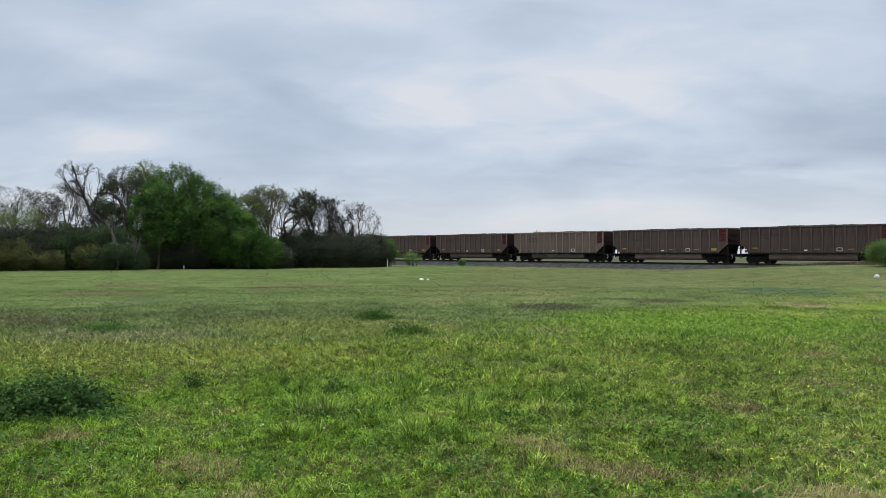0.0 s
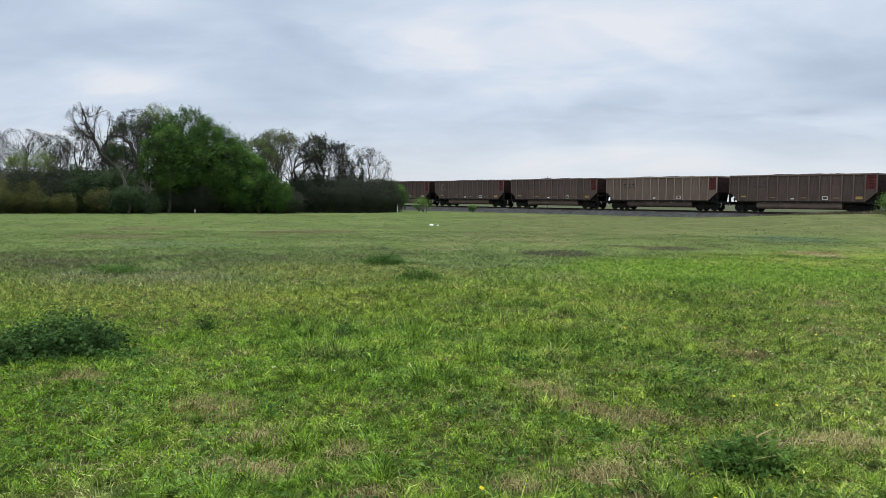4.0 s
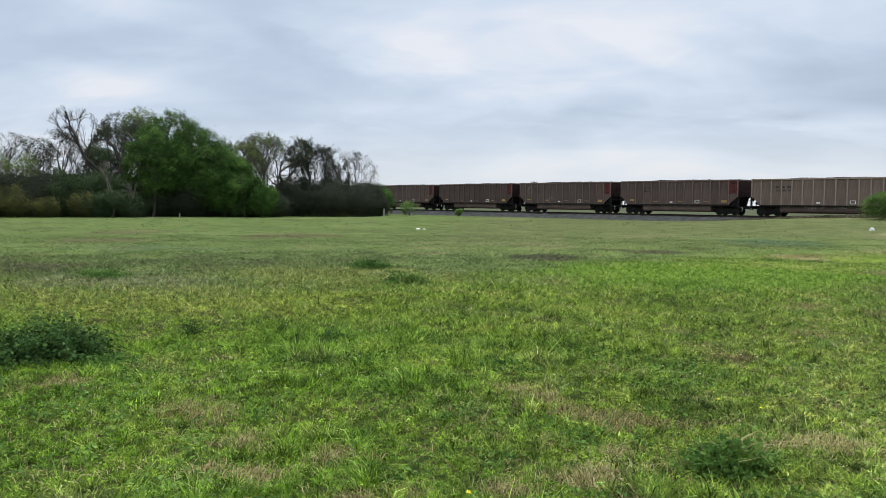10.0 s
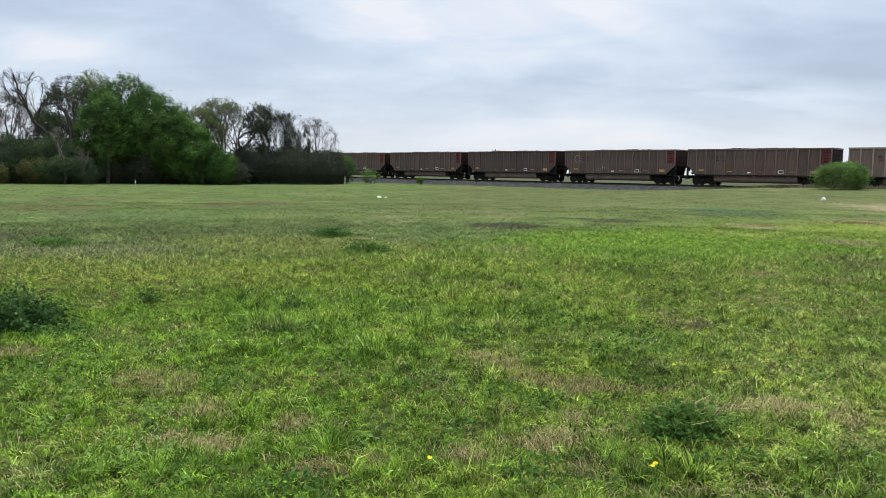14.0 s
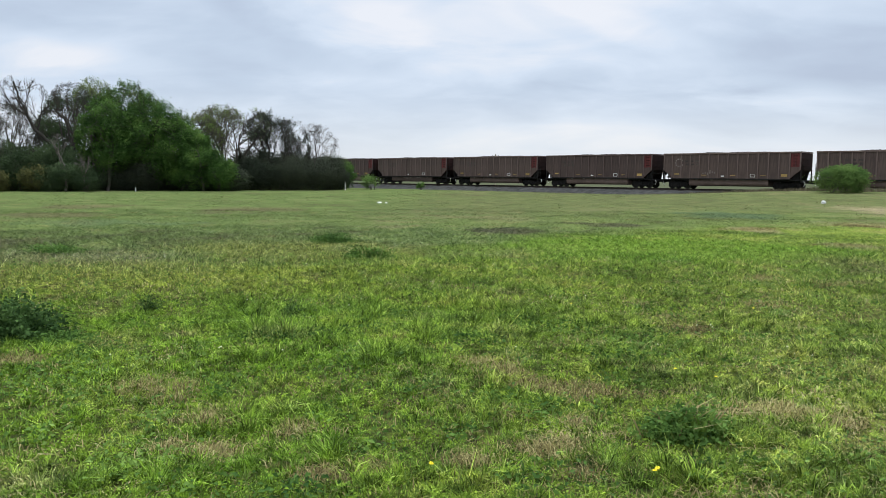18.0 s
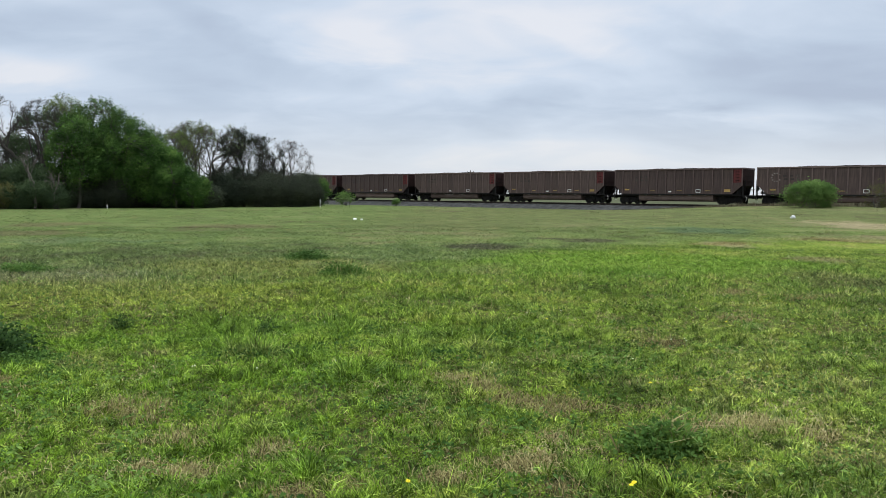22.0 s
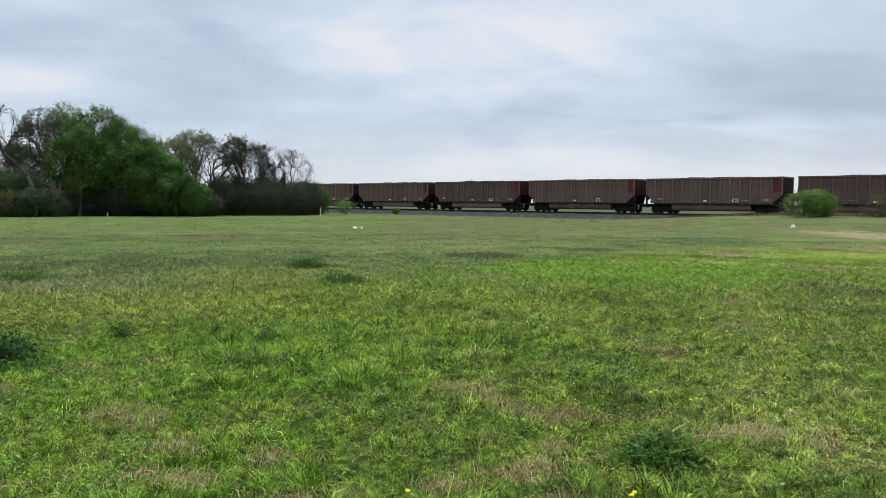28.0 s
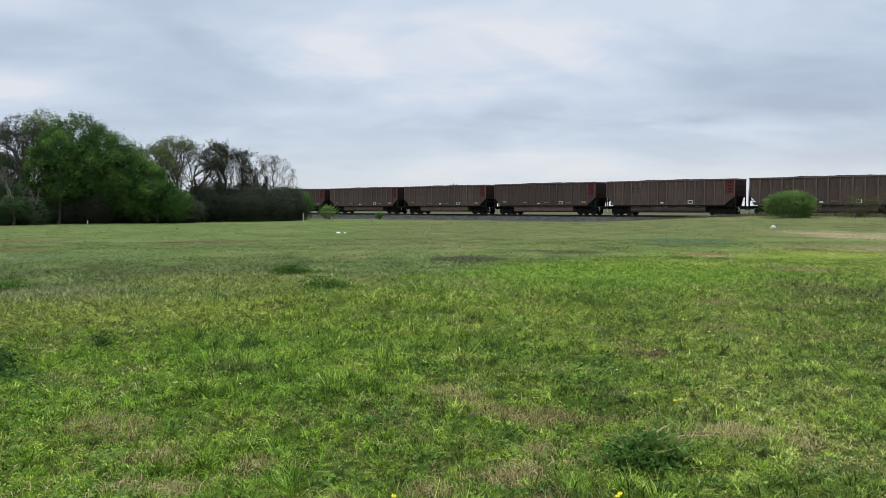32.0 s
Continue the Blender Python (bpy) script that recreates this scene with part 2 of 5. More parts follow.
    if blade == "leaf":
        rnd = node(t, "ShaderNodeNewGeometry").outputs["Random Per Island"]
        col = mixc(t, 1.0, col, ramp(t, rnd, [(0.0, (0.82, 0.86, 0.82)), (0.6, (0.98, 1.05, 0.95)), (1.0, (1.24, 1.24, 1.12))]), "MULTIPLY")
    elif blade:
        rnd = node(t, "ShaderNodeNewGeometry").outputs["Random Per Island"]
        col = mixc(t, 1.0, col, ramp(t, rnd, [(0.0, (0.18, 0.23, 0.24)), (0.35, (0.60, 0.72, 0.70)), (0.68, (1.18, 1.28, 1.2)), (0.88, (1.62, 1.58, 1.9)), (1.0, (2.2, 2.0, 3.6))]), "MULTIPLY")
    return col


def leafy(name, tones, soft=0.35, rough=0.55, crown=False, chance=0.4):
    """Leaves or blades: tones picked by chance for each leaf, some light passing through.
    crown: the small leaves of a far crown, shaded partly by the crown's own round form."""
    m, t = material(name)
    if callable(tones):
        col = tones(t)
    else:
        rnd = node(t, "ShaderNodeNewGeometry").outputs["Random Per Island"]
        pos = node(t, "ShaderNodeNewGeometry").outputs["Position"]
        n1 = node(t, "ShaderNodeTexNoise", Vector=pos, Scale=0.6, Detail=3.0).outputs[0]
        f = math2(t, "ADD", math2(t, "MULTIPLY", math2(t, "SUBTRACT", rnd, 0.5), chance), math2(t, "ADD", math2(t, "MULTIPLY", math2(t, "SUBTRACT", n1, 0.5), 1.5), 0.5))
        col = ramp(t, f, [((k + 0.5) / len(tones) * 0.8 + 0.1, c) for k, c in enumerate(tones)])
    d = node(t, "ShaderNodeBsdfPrincipled", Base_Color=col, Roughness=rough)
    d.inputs["Specular IOR Level"].default_value = 0.06
    tr = node(t, "ShaderNodeBsdfTranslucent", Color=col)
    if crown:
        mid = node(t, "ShaderNodeVectorMath", i0=node(t, "ShaderNodeTexCoord").outputs["Generated"], i1=(0.5, 0.5, 0.4))
        mid.operation = "SUBTRACT"
        far = node(t, "ShaderNodeVectorMath", i0=mid.outputs[0])
        far.operation = "NORMALIZE"
        both = node(t, "ShaderNodeVectorMath", i0=far.outputs[0], i1=node(t, "ShaderNodeNewGeometry").outputs["Normal"])
        both.operation = "ADD"
        t.links.new(node(t, "ShaderNodeVectorMath", i0=both.outputs[0]).outputs[0], d.inputs["Normal"])
        d.inputs["Normal"].links[0].from_node.operation = "NORMALIZE"
        d.inputs["Specular IOR Level"].default_value = 0.0
    mx = node(t, "ShaderNodeMixShader", i0=soft, i1=d.outputs[0], i2=tr.outputs[0])
    finish(t, mx.outputs[0])
    return m


def ground_material():
    m, t = material("meadow_turf_and_shaded_soil")
    col = meadow(t, False)
    pos = node(t, "ShaderNodeNewGeometry").outputs["Position"]
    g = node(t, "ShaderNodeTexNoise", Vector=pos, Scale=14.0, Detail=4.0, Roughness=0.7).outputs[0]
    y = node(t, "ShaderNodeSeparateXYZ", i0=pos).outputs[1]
    # Soil tone darkened to paint in shade between blades; fades with distance.
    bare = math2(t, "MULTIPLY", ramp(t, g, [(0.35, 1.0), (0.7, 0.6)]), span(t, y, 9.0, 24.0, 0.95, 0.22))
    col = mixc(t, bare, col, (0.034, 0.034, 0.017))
    streak = math2(t, "ADD", math2(t, "MULTIPLY", node(t, "ShaderNodeTexNoise", Vector=pos, Scale=0.9, Detail=5.0, Roughness=0.65).outputs[0], 0.6), math2(t, "MULTIPLY", g, 0.4))
    col = mixc(t, span(t, y, 12.0, 24.0), col, mixc(t, 1.0, col, ramp(t, streak, [(0.38, (0.78, 0.79, 0.78)), (0.62, (1.12, 1.12, 1.1))]), "MULTIPLY"))
    b = node(t, "ShaderNodeBump", Strength=0.8, Distance=0.06, Height=g)
    turf = node(t, "ShaderNodeBsdfPrincipled", Base_Color=col, Roughness=1.0, Normal=b.outputs[0])
    turf.inputs["Specular IOR Level"].default_value = 0.0
    finish(t, turf.outputs[0])
    return m


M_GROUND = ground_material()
M_GRASS = leafy("grass_blades", lambda t: meadow(t, True), 0.25)
M_GRASS_FAR = leafy("distant_grass_blades", lambda t: meadow(t, "leaf"))
M_LEAF = leafy("small_meadow_leaves", lambda t: meadow(t, "leaf"), 0.25)
M_STRAW = leafy("dry_straw", [(0.13, 0.10, 0.05), (0.24, 0.195, 0.09), (0.37, 0.31, 0.15), (0.52, 0.45, 0.25)], 0.2, 0.8)
M_VERGE = leafy("brown_verge_grass", [(0.10, 0.082, 0.055), (0.15, 0.125, 0.082), (0.21, 0.175, 0.12), (0.14, 0.15, 0.07)], 0.2, 0.8)
M_CLOVER = leafy("clover_leaves", [(0.030, 0.070, 0.017), (0.065, 0.130, 0.030), (0.115, 0.205, 0.042), (0.21, 0.32, 0.08)], 0.25, 0.8)
M_BUSH = leafy("dark_bush_leaves", [(0.018, 0.038, 0.012), (0.034, 0.070, 0.020), (0.060, 0.115, 0.032), (0.115, 0.19, 0.055)], 0.2, 0.8)
M_LUSH = leafy("broad_grass", [(0.09, 0.16, 0.025), (0.13, 0.22, 0.04), (0.19, 0.275, 0.065), (0.30, 0.36, 0.15)], 0.35)
M_TUFT = leafy("weed_tuft_leaves", [(0.045, 0.095, 0.022), (0.085, 0.160, 0.036), (0.135, 0.235, 0.052), (0.23, 0.34, 0.09)], 0.25, 0.8)
M_DEAD = leafy("dead_matted_grass", [(0.10, 0.080, 0.040), (0.20, 0.165, 0.072), (0.32, 0.272, 0.118), (0.45, 0.395, 0.185)], 0.2, 0.8, chance=0.8)
M_BARK = rough_paint("grey_bark", (0.04, 0.034, 0.030), (0.105, 0.092, 0.08), 4.0, 0.95, bump=0.5)
M_DARK_BARK = rough_paint("dark_twiggy_bark", (0.02, 0.017, 0.015), (0.055, 0.048, 0.042), 4.0, 0.95, bump=0.5)
M_PALE_BARK = rough_paint("pale_bark", (0.07, 0.061, 0.052), (0.15, 0.133, 0.116), 4.0, 0.95, bump=0.5)
L_GREEN = leafy("fresh_spring_leaves", [(0.028, 0.057, 0.019), (0.050, 0.100, 0.027), (0.082, 0.155, 0.038), (0.135, 0.220, 0.054)], 0.25, crown=True, chance=0.25)
L_FRESH = leafy("young_shrub_leaves", [(0.075, 0.135, 0.04), (0.12, 0.20, 0.055), (0.18, 0.27, 0.08)], 0.3, crown=True, chance=0.3)
L_LIGHT = leafy("young_yellow_green_leaves", [(0.10, 0.135, 0.05), (0.15, 0.20, 0.065), (0.21, 0.27, 0.09)], crown=True, chance=0.3)
L_DARK = leafy("dark_evergreen_leaves", [(0.033, 0.042, 0.031), (0.043, 0.054, 0.038), (0.055, 0.067, 0.045)], 0.15, crown=True, chance=0.3)
L_SCRUB = leafy("dull_scrub_leaves", [(0.048, 0.056, 0.041), (0.060, 0.069, 0.048), (0.074, 0.084, 0.056)], 0.15, crown=True, chance=0.3)
L_MID = leafy("dull_green_leaves", [(0.044, 0.066, 0.034), (0.062, 0.092, 0.045), (0.088, 0.125, 0.058)], 0.2, crown=True, chance=0.3)
L_OLIVE = leafy("olive_brush_leaves", [(0.065, 0.068, 0.028), (0.10, 0.103, 0.04), (0.15, 0.15, 0.055)], 0.25, crown=True, chance=0.3)
M_BALLAST = rough_paint("grey_ballast", (0.036, 0.035, 0.034), (0.105, 0.102, 0.098), 1.5, 0.95, bump=1.0, fine=18.0, vary=0.0, gloss=0.0)
M_RAIL = rough_paint("rusty_rail_steel", (0.022, 0.016, 0.013), (0.055, 0.038, 0.030), 6.0, 0.7, 0.2)
M_TIE = rough_paint("creosoted_wood", (0.014, 0.012, 0.010), (0.045, 0.037, 0.030), 5.0, 0.9)
M_BLACK = rough_paint("grimy_black_steel", (0.006, 0.006, 0.006), (0.018, 0.016, 0.015), 3.0, 0.8, 0.0, gloss=0.15)
M_WHEEL = rough_paint("worn_wheel_steel", (0.009, 0.008, 0.007), (0.032, 0.028, 0.025), 5.0, 0.5, 0.3)
M_TUB = rough_paint("brown_tub_steel", (0.075, 0.051, 0.044), (0.135, 0.095, 0.082), 1.2, 0.7, 0.1, streak=0.2)
# Soot on the wagon ends, darkened further to paint in their shade.
M_SOOT_SHADE = rough_paint("sooty_shaded_end_paint", (0.009, 0.005, 0.005), (0.032, 0.014, 0.013), 1.5, 0.8, 0.0, streak=0.4, gloss=0.1)
M_COAL = rough_paint("coal", (0.004, 0.0042, 0.0045), (0.016, 0.017, 0.017), 6.0, 1.0, bump=0.6, vary=0.0, gloss=0.0)
M_RED = rough_paint("faded_red_paint", (0.038, 0.011, 0.011), (0.112, 0.020, 0.020), 2.0, 0.75, streak=0.4, vary=0.1)
M_YELLOW = rough_paint("yellow_stencil_paint", (0.22, 0.14, 0.045), (0.38, 0.26, 0.085), 9.0, 0.7)
M_WHITE = rough_paint("white_stencil_paint", (0.50, 0.50, 0.48), (0.78, 0.78, 0.76), 6.0, 0.7, vary=0.08)
M_MARK = rough_paint("black_stencil_paint", (0.028, 0.022, 0.019), (0.07, 0.056, 0.048), 9.0, 0.7)
M_SCRAWL = rough_paint("pale_chalky_paint", (0.13, 0.11, 0.10), (0.24, 0.21, 0.195), 4.0, 0.8)
M_HOSE = rough_paint("pale_rubber_hose", (0.40, 0.39, 0.37), (0.65, 0.64, 0.62), 6.0, 0.6)
M_POST = rough_paint("white_painted_post", (0.55, 0.54, 0.50), (0.80, 0.79, 0.76), 4.0, 0.6)
M_LITTER = rough_paint("white_plastic", (0.62, 0.62, 0.62), (0.82, 0.82, 0.82), 5.0, 0.45)
M_POLE = rough_paint("weathered_pole_wood", (0.09, 0.075, 0.06), (0.2, 0.17, 0.14), 4.0, 0.9)
M_DANDELION = rough_paint("yellow_petals", (0.75, 0.62, 0.02), (0.85, 0.74, 0.03), 30.0, 0.6, vary=0.05)
M_PETAL = rough_paint("cream_petals", (0.62, 0.62, 0.42), (0.80, 0.80, 0.62), 30.0, 0.6, vary=0.05)
PAINTS = {
    "tan": (rough_paint("tan_grey_car_paint", (0.085, 0.059, 0.049), (0.165, 0.118, 0.098), 0.9, 0.7, 0.05, streak=0.6, vary=0.12), rough_paint("light_tan_posts", (0.18, 0.137, 0.117), (0.275, 0.215, 0.184), 2.0, 0.7, vary=0.05)),
    "brown": (rough_paint("brown_car_paint", (0.043, 0.029, 0.026), (0.104, 0.071, 0.062), 0.9, 0.7, 0.05, streak=0.6, vary=0.12), rough_paint("brown_posts", (0.080, 0.055, 0.050), (0.150, 0.106, 0.094), 2.0, 0.7, vary=0.05)),
    "umber": (rough_paint("umber_car_paint", (0.036, 0.024, 0.022), (0.084, 0.056, 0.050), 0.9, 0.7, 0.05, streak=0.6, vary=0.12), rough_paint("umber_posts", (0.060, 0.040, 0.037), (0.112, 0.077, 0.070), 2.0, 0.7, vary=0.05)),
}

# ---- the lie of the land ----
PHI = radians(-41.922)  # the track runs along ALONG, at right angles to ACROSS
ALONG, ACROSS = Vector((math.cos(PHI), math.sin(PHI), 0)), Vector((-math.sin(PHI), math.cos(PHI), 0))
TRACK_D, RAIL_Z = 80.31, 0.53  # the track's middle line from the eye, the rail's top


def smooth(v, a, b):
    k = np.clip((np.asarray(v, float) - a) / (b - a), 0, 1)
    return k * k * (3 - 2 * k)


_rng = np.random.default_rng(5)
WAVES = [(_rng.uniform(0, 6.28), _rng.uniform(0, 6.28), _rng.uniform(0.7, 1.4)) for _ in range(9)]


def waves(x, y, size, shift=0):
    """Soft noise between about -1 and 1 with lumps of that size."""
    out = 0.0
    for k, (a, b, c) in enumerate(WAVES):
        a, b = a + shift * 1.7, b + shift * 2.9 * (k + 1)
        out = out + np.sin((x * np.cos(a) + y * np.sin(a)) * 6.28 / size * c + b + 1.3 * np.sin((x * np.sin(a) - y * np.cos(a)) * 3.9 / size + b))
    return out / 3.4


def ground_z(x, y):
    x, y = np.asarray(x, float), np.asarray(y, float)
    d = np.hypot(x, y)
    s, q = x * ALONG.x + y * ALONG.y, x * ACROSS.x + y * ACROSS.y
    z = -0.36 * smooth(d, 12, 85) + 0.012 * waves(x, y, 0.9, 1) * smooth(d, 40, 5) + 0.03 * waves(x, y, 4.5, 2) * smooth(d, 120, 30)
    z = z + 0.80 * smooth(s, -47, -23) * smooth(q, 48, 76) * (1 - smooth(q, 84, 130))
    z = z + 0.13 * smooth(s, -140, -60) * smooth(q, 58, 75) * (1 - smooth(q, 84, 130))
    # Under the track's bed the ground lies a little lower than the stone.
    return z


def ground_at(az, d):
    """The place on the ground d metres away, az degrees to the right of +y."""
    a = radians(az)
    x, y = d * math.sin(a), d * math.cos(a)
    return Vector((x, y, float(ground_z(x, y))))


def raw_mesh(name, verts, faces, mat, smooth_shade=False):
    """A mesh from arrays: verts (n, 3), faces (m, 3) or (m, 4)."""
    verts, faces = np.asarray(verts, np.float32), np.asarray(faces, np.int32)
    me = bpy.data.meshes.new(name)
    n, k = faces.shape
    me.vertices.add(len(verts))
    me.vertices.foreach_set("co", verts.ravel())
    me.loops.add(n * k)
    me.loops.foreach_set("vertex_index", faces.ravel())
    me.polygons.add(n)
    me.polygons.foreach_set("loop_start", np.arange(0, n * k, k, dtype=np.int32))
    me.polygons.foreach_set("loop_total", np.full(n, k, np.int32))
    if smooth_shade:
        me.polygons.foreach_set("use_smooth", np.ones(n, bool))
    me.update(calc_edges=True)
    me.materials.append(mat)
    return me


def build_ground():
    rings = np.concatenate([[0.0], np.geomspace(0.8, 140, 150), np.geomspace(150, 4000, 26)])
    ahead = np.radians(np.linspace(-48, 48, 193))
    rest = np.radians(np.linspace(48, 312, 67)[1:-1])
    az = np.concatenate([ahead, rest])
    r, a = np.meshgrid(rings[1:], az, indexing="ij")
    x, y = r * np.sin(a), r * np.cos(a)
    verts = np.concatenate([[[0, 0, float(ground_z(0, 0))]], np.stack([x, y, ground_z(x, y)], -1).reshape(-1, 3)])
    m, n = r.shape
    i, j = np.meshgrid(np.arange(m - 1), np.arange(n), indexing="ij")
    k = (j + 1) % n
    quads = np.stack([1 + i * n + j, 1 + i * n + k, 1 + (i + 1) * n + k, 1 + (i + 1) * n + j], -1).reshape(-1, 4)
    jj = np.arange(n)
    cap = np.stack([np.zeros(n, int), 1 + (jj + 1) % n, 1 + jj], -1)
    tris = np.concatenate([cap, quads[:, [0, 1, 2]], quads[:, [0, 2, 3]]])
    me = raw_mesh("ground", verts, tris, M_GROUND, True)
    ob = new("ground", me)
    return tagged(ob, "wide flat meadow of green and straw-coloured turf", "ground", kind="structure")


ground = build_ground()


def box_bm(bm, x0, x1, y0, y1, z0, z1, bevel=0.0):
    r = bmesh.ops.create_cube(bm, size=1.0, matrix=Matrix.LocRotScale(((x0 + x1) / 2, (y0 + y1) / 2, (z0 + z1) / 2), None, (x1 - x0, y1 - y0, z1 - z0)))
    if bevel:
        bmesh.ops.bevel(bm, geom=list({e for v in r["verts"] for e in v.link_edges}), offset=bevel, segments=1, affect="EDGES")
    return bm


def cyl_bm(bm, a, b, r0, r1=None, sides=10):
    a, b = Vector(a), Vector(b)
    m = Matrix.Translation((a + b) / 2) @ (b - a).to_track_quat("Z", "Y").to_matrix().to_4x4()
    bmesh.ops.create_cone(bm, cap_ends=True, segments=sides, radius1=r0, radius2=r0 if r1 is None else r1, depth=(b - a).length, matrix=m)
    return bm


def prism_bm(bm, outline, y0, y1):
    """A solid with that outline in x, z, from y0 to y1."""
    a = [bm.verts.new((x, y0, z)) for x, z in outline]
    b = [bm.verts.new((x, y1, z)) for x, z in outline]
    bm.faces.new(a), bm.faces.new(b[::-1])
    for k in range(len(outline)):
        bm.faces.new((a[k - 1], b[k - 1], b[k], a[k]))
    bmesh.ops.recalc_face_normals(bm, faces=bm.faces[:])
    return bm


def mesh_of(name, bm, mat):
    me = bpy.data.meshes.new(name)
    bm.to_mesh(me)
    bm.free()
    me.materials.append(mat)
    return me


def part(name, bm, mat, parent, label="", at=None):
    """Links a bmesh, or a mesh that is shared, as one mesh object under a thing or a part."""
    me = mesh_of(name, bm, mat) if isinstance(bm, bmesh.types.BMesh) else bm
    ob = new(name, me)
    ob.parent = parent
    if at is not None:
        ob.location = at
    return tagged(ob, label)


# ---- the track ----
TRACK = Matrix.Translation(ACROSS * TRACK_D + Vector((0, 0, RAIL_Z))) @ Matrix.Rotation(PHI, 4, "Z")


def build_track():
    s = np.concatenate([np.arange(-420, -140, 4.0), np.arange(-140, 60, 0.5), np.arange(60, 320, 4.0)])
    prof = [(-5.2, -1.2), (-3.3, -0.80), (-2.4, -0.45), (-1.75, -0.25), (-1.3, -0.215), (0, -0.20), (1.3, -0.215), (1.75, -0.25), (2.4, -0.45), (3.3, -0.80), (5.2, -1.2)]
    rng = np.random.default_rng(8)
    pr = np.array(prof)
    v = np.zeros((len(s), len(pr), 3))
    v[:, :, 0], v[:, :, 1], v[:, :, 2] = s[:, None], pr[:, 0], pr[:, 1]
    v[:, :, 2] += rng.normal(0, 0.025, v.shape[:2])
    v[:, :, 1] += rng.normal(0, 0.05, v.shape[:2])
    m, n = v.shape[:2]
    i, j = np.meshgrid(np.arange(m - 1), np.arange(n - 1), indexing="ij")
    q = np.stack([i * n + j, (i + 1) * n + j, (i + 1) * n + j + 1, i * n + j + 1], -1).reshape(-1, 4)
    bed = new("trackbed", raw_mesh("trackbed", v.reshape(-1, 3), q, M_BALLAST))
    bed.matrix_world = TRACK
    tagged(bed, "grey crushed-stone ballast bank carrying the railway", "ballast", kind="structure")
    for side in (-0.75, 0.75):
        bm = bmesh.new()
        for y0, y1, z0, z1 in ((-0.036, 0.036, -0.05, 0), (-0.01, 0.01, -0.13, -0.05), (-0.075, 0.075, -0.16, -0.13)):
            box_bm(bm, -420, 320, side + y0, side + y1, z0, z1)
        ob = new("rail", mesh_of("rail", bm, M_RAIL))
        ob.matrix_world = TRACK
        tagged(ob, "long rusty steel rail on wooden sleepers", "rail", "rails of the track", "structure")
    # Sleepers, far too many to count.
    bm = bmesh.new()
    box_bm(bm, -0.115, 0.115, -1.3, 1.3, -0.34, -0.135)
    one = np.array([p.co for p in bm.verts])
    fs = np.array([[p.index for p in f.verts] for f in bm.faces])
    bm.free()
    xs = np.arange(-150, 60, 0.55)
    rot = rng.normal(0, 0.02, (len(xs), 1))
    vv = one[None] + np.stack([xs, rng.normal(0, 0.03, len(xs)), rng.normal(0, 0.01, len(xs))], -1)[:, None]
    vv[:, :, 0] += one[None, :, 1] * rot
    ff = fs[None] + (np.arange(len(xs)) * 8)[:, None, None]
    ob = new("sleepers", raw_mesh("sleepers", vv.reshape(-1, 3), ff.reshape(-1, 4), M_TIE))
    ob.matrix_world = TRACK
    tagged(ob, "dark creosoted wooden sleepers sunk in the ballast", "sleepers", kind="stuff")


build_track()

# ---- the coal train ----
PITCH, BODY, SPEED = 16.2, 14.74, 3.3797
TOP, SILL = 3.88, 1.17  # over the rail
HALF = BODY / 2
WIDE = 1.60
BAYS = 14
WHEEL_R = 0.457


def bay_outline(x0, x1):
    """The outline of a side panel from x0 to x1; the lower corners at the car's ends are cut away."""
    def foot(x):
        e = HALF - abs(x)
        return SILL + max(0.0, 1.05 - e) * 0.85
    return [(x0, foot(x0)), (x1, foot(x1)), (x1, TOP - 0.14), (x0, TOP - 0.14)]


def lumpy_coal():
    xs, ys = np.linspace(-HALF + 0.25, HALF - 0.25, 66), np.linspace(-1.46, 1.46, 13)
    x, y = np.meshgrid(xs, ys, indexing="ij")
    rng = np.random.default_rng(3)
    ridge = smooth(np.abs(x + 0.2), 6.0, 3.4) * 0.37 * (1 - (np.abs(y) / 1.75) ** 2)
    z = TOP - 0.28 + ridge + rng.normal(0, 0.011, x.shape) + 0.02 * np.sin(x * 1.9) * smooth(np.abs(x), 6.5, 5)
    m, n = x.shape
    i, j = np.meshgrid(np.arange(m - 1), np.arange(n - 1), indexing="ij")
    q = np.stack([i * n + j, (i + 1) * n + j, (i + 1) * n + j + 1, i * n + j + 1], -1).reshape(-1, 4)
    return raw_mesh("coal_load", np.stack([x, y, z], -1).reshape(-1, 3), q, M_COAL)


def wheelset_bm():
    bm = bmesh.new()
    cyl_bm(bm, (0, -0.95, 0), (0, 0.95, 0), 0.085, sides=10)
    for s in (-1, 1):
        cyl_bm(bm, (0, s * 0.70, 0), (0, s * 0.82, 0), WHEEL_R, WHEEL_R * 0.99, 24)
        cyl_bm(bm, (0, s * 0.67, 0), (0, s * 0.70, 0), WHEEL_R + 0.03, sides=24)
        cyl_bm(bm, (0, s * 0.82, 0), (0, s * 0.86, 0), WHEEL_R * 0.82, WHEEL_R * 0.42, 24)
        for k in range(3):  # holes and bolts on the face
            a = k * 2.094
            cyl_bm(bm, (0.22 * math.cos(a), s * 0.84, 0.22 * math.sin(a)), (0.22 * math.cos(a), s * 0.875, 0.22 * math.sin(a)), 0.035, sides=6)
    return bm


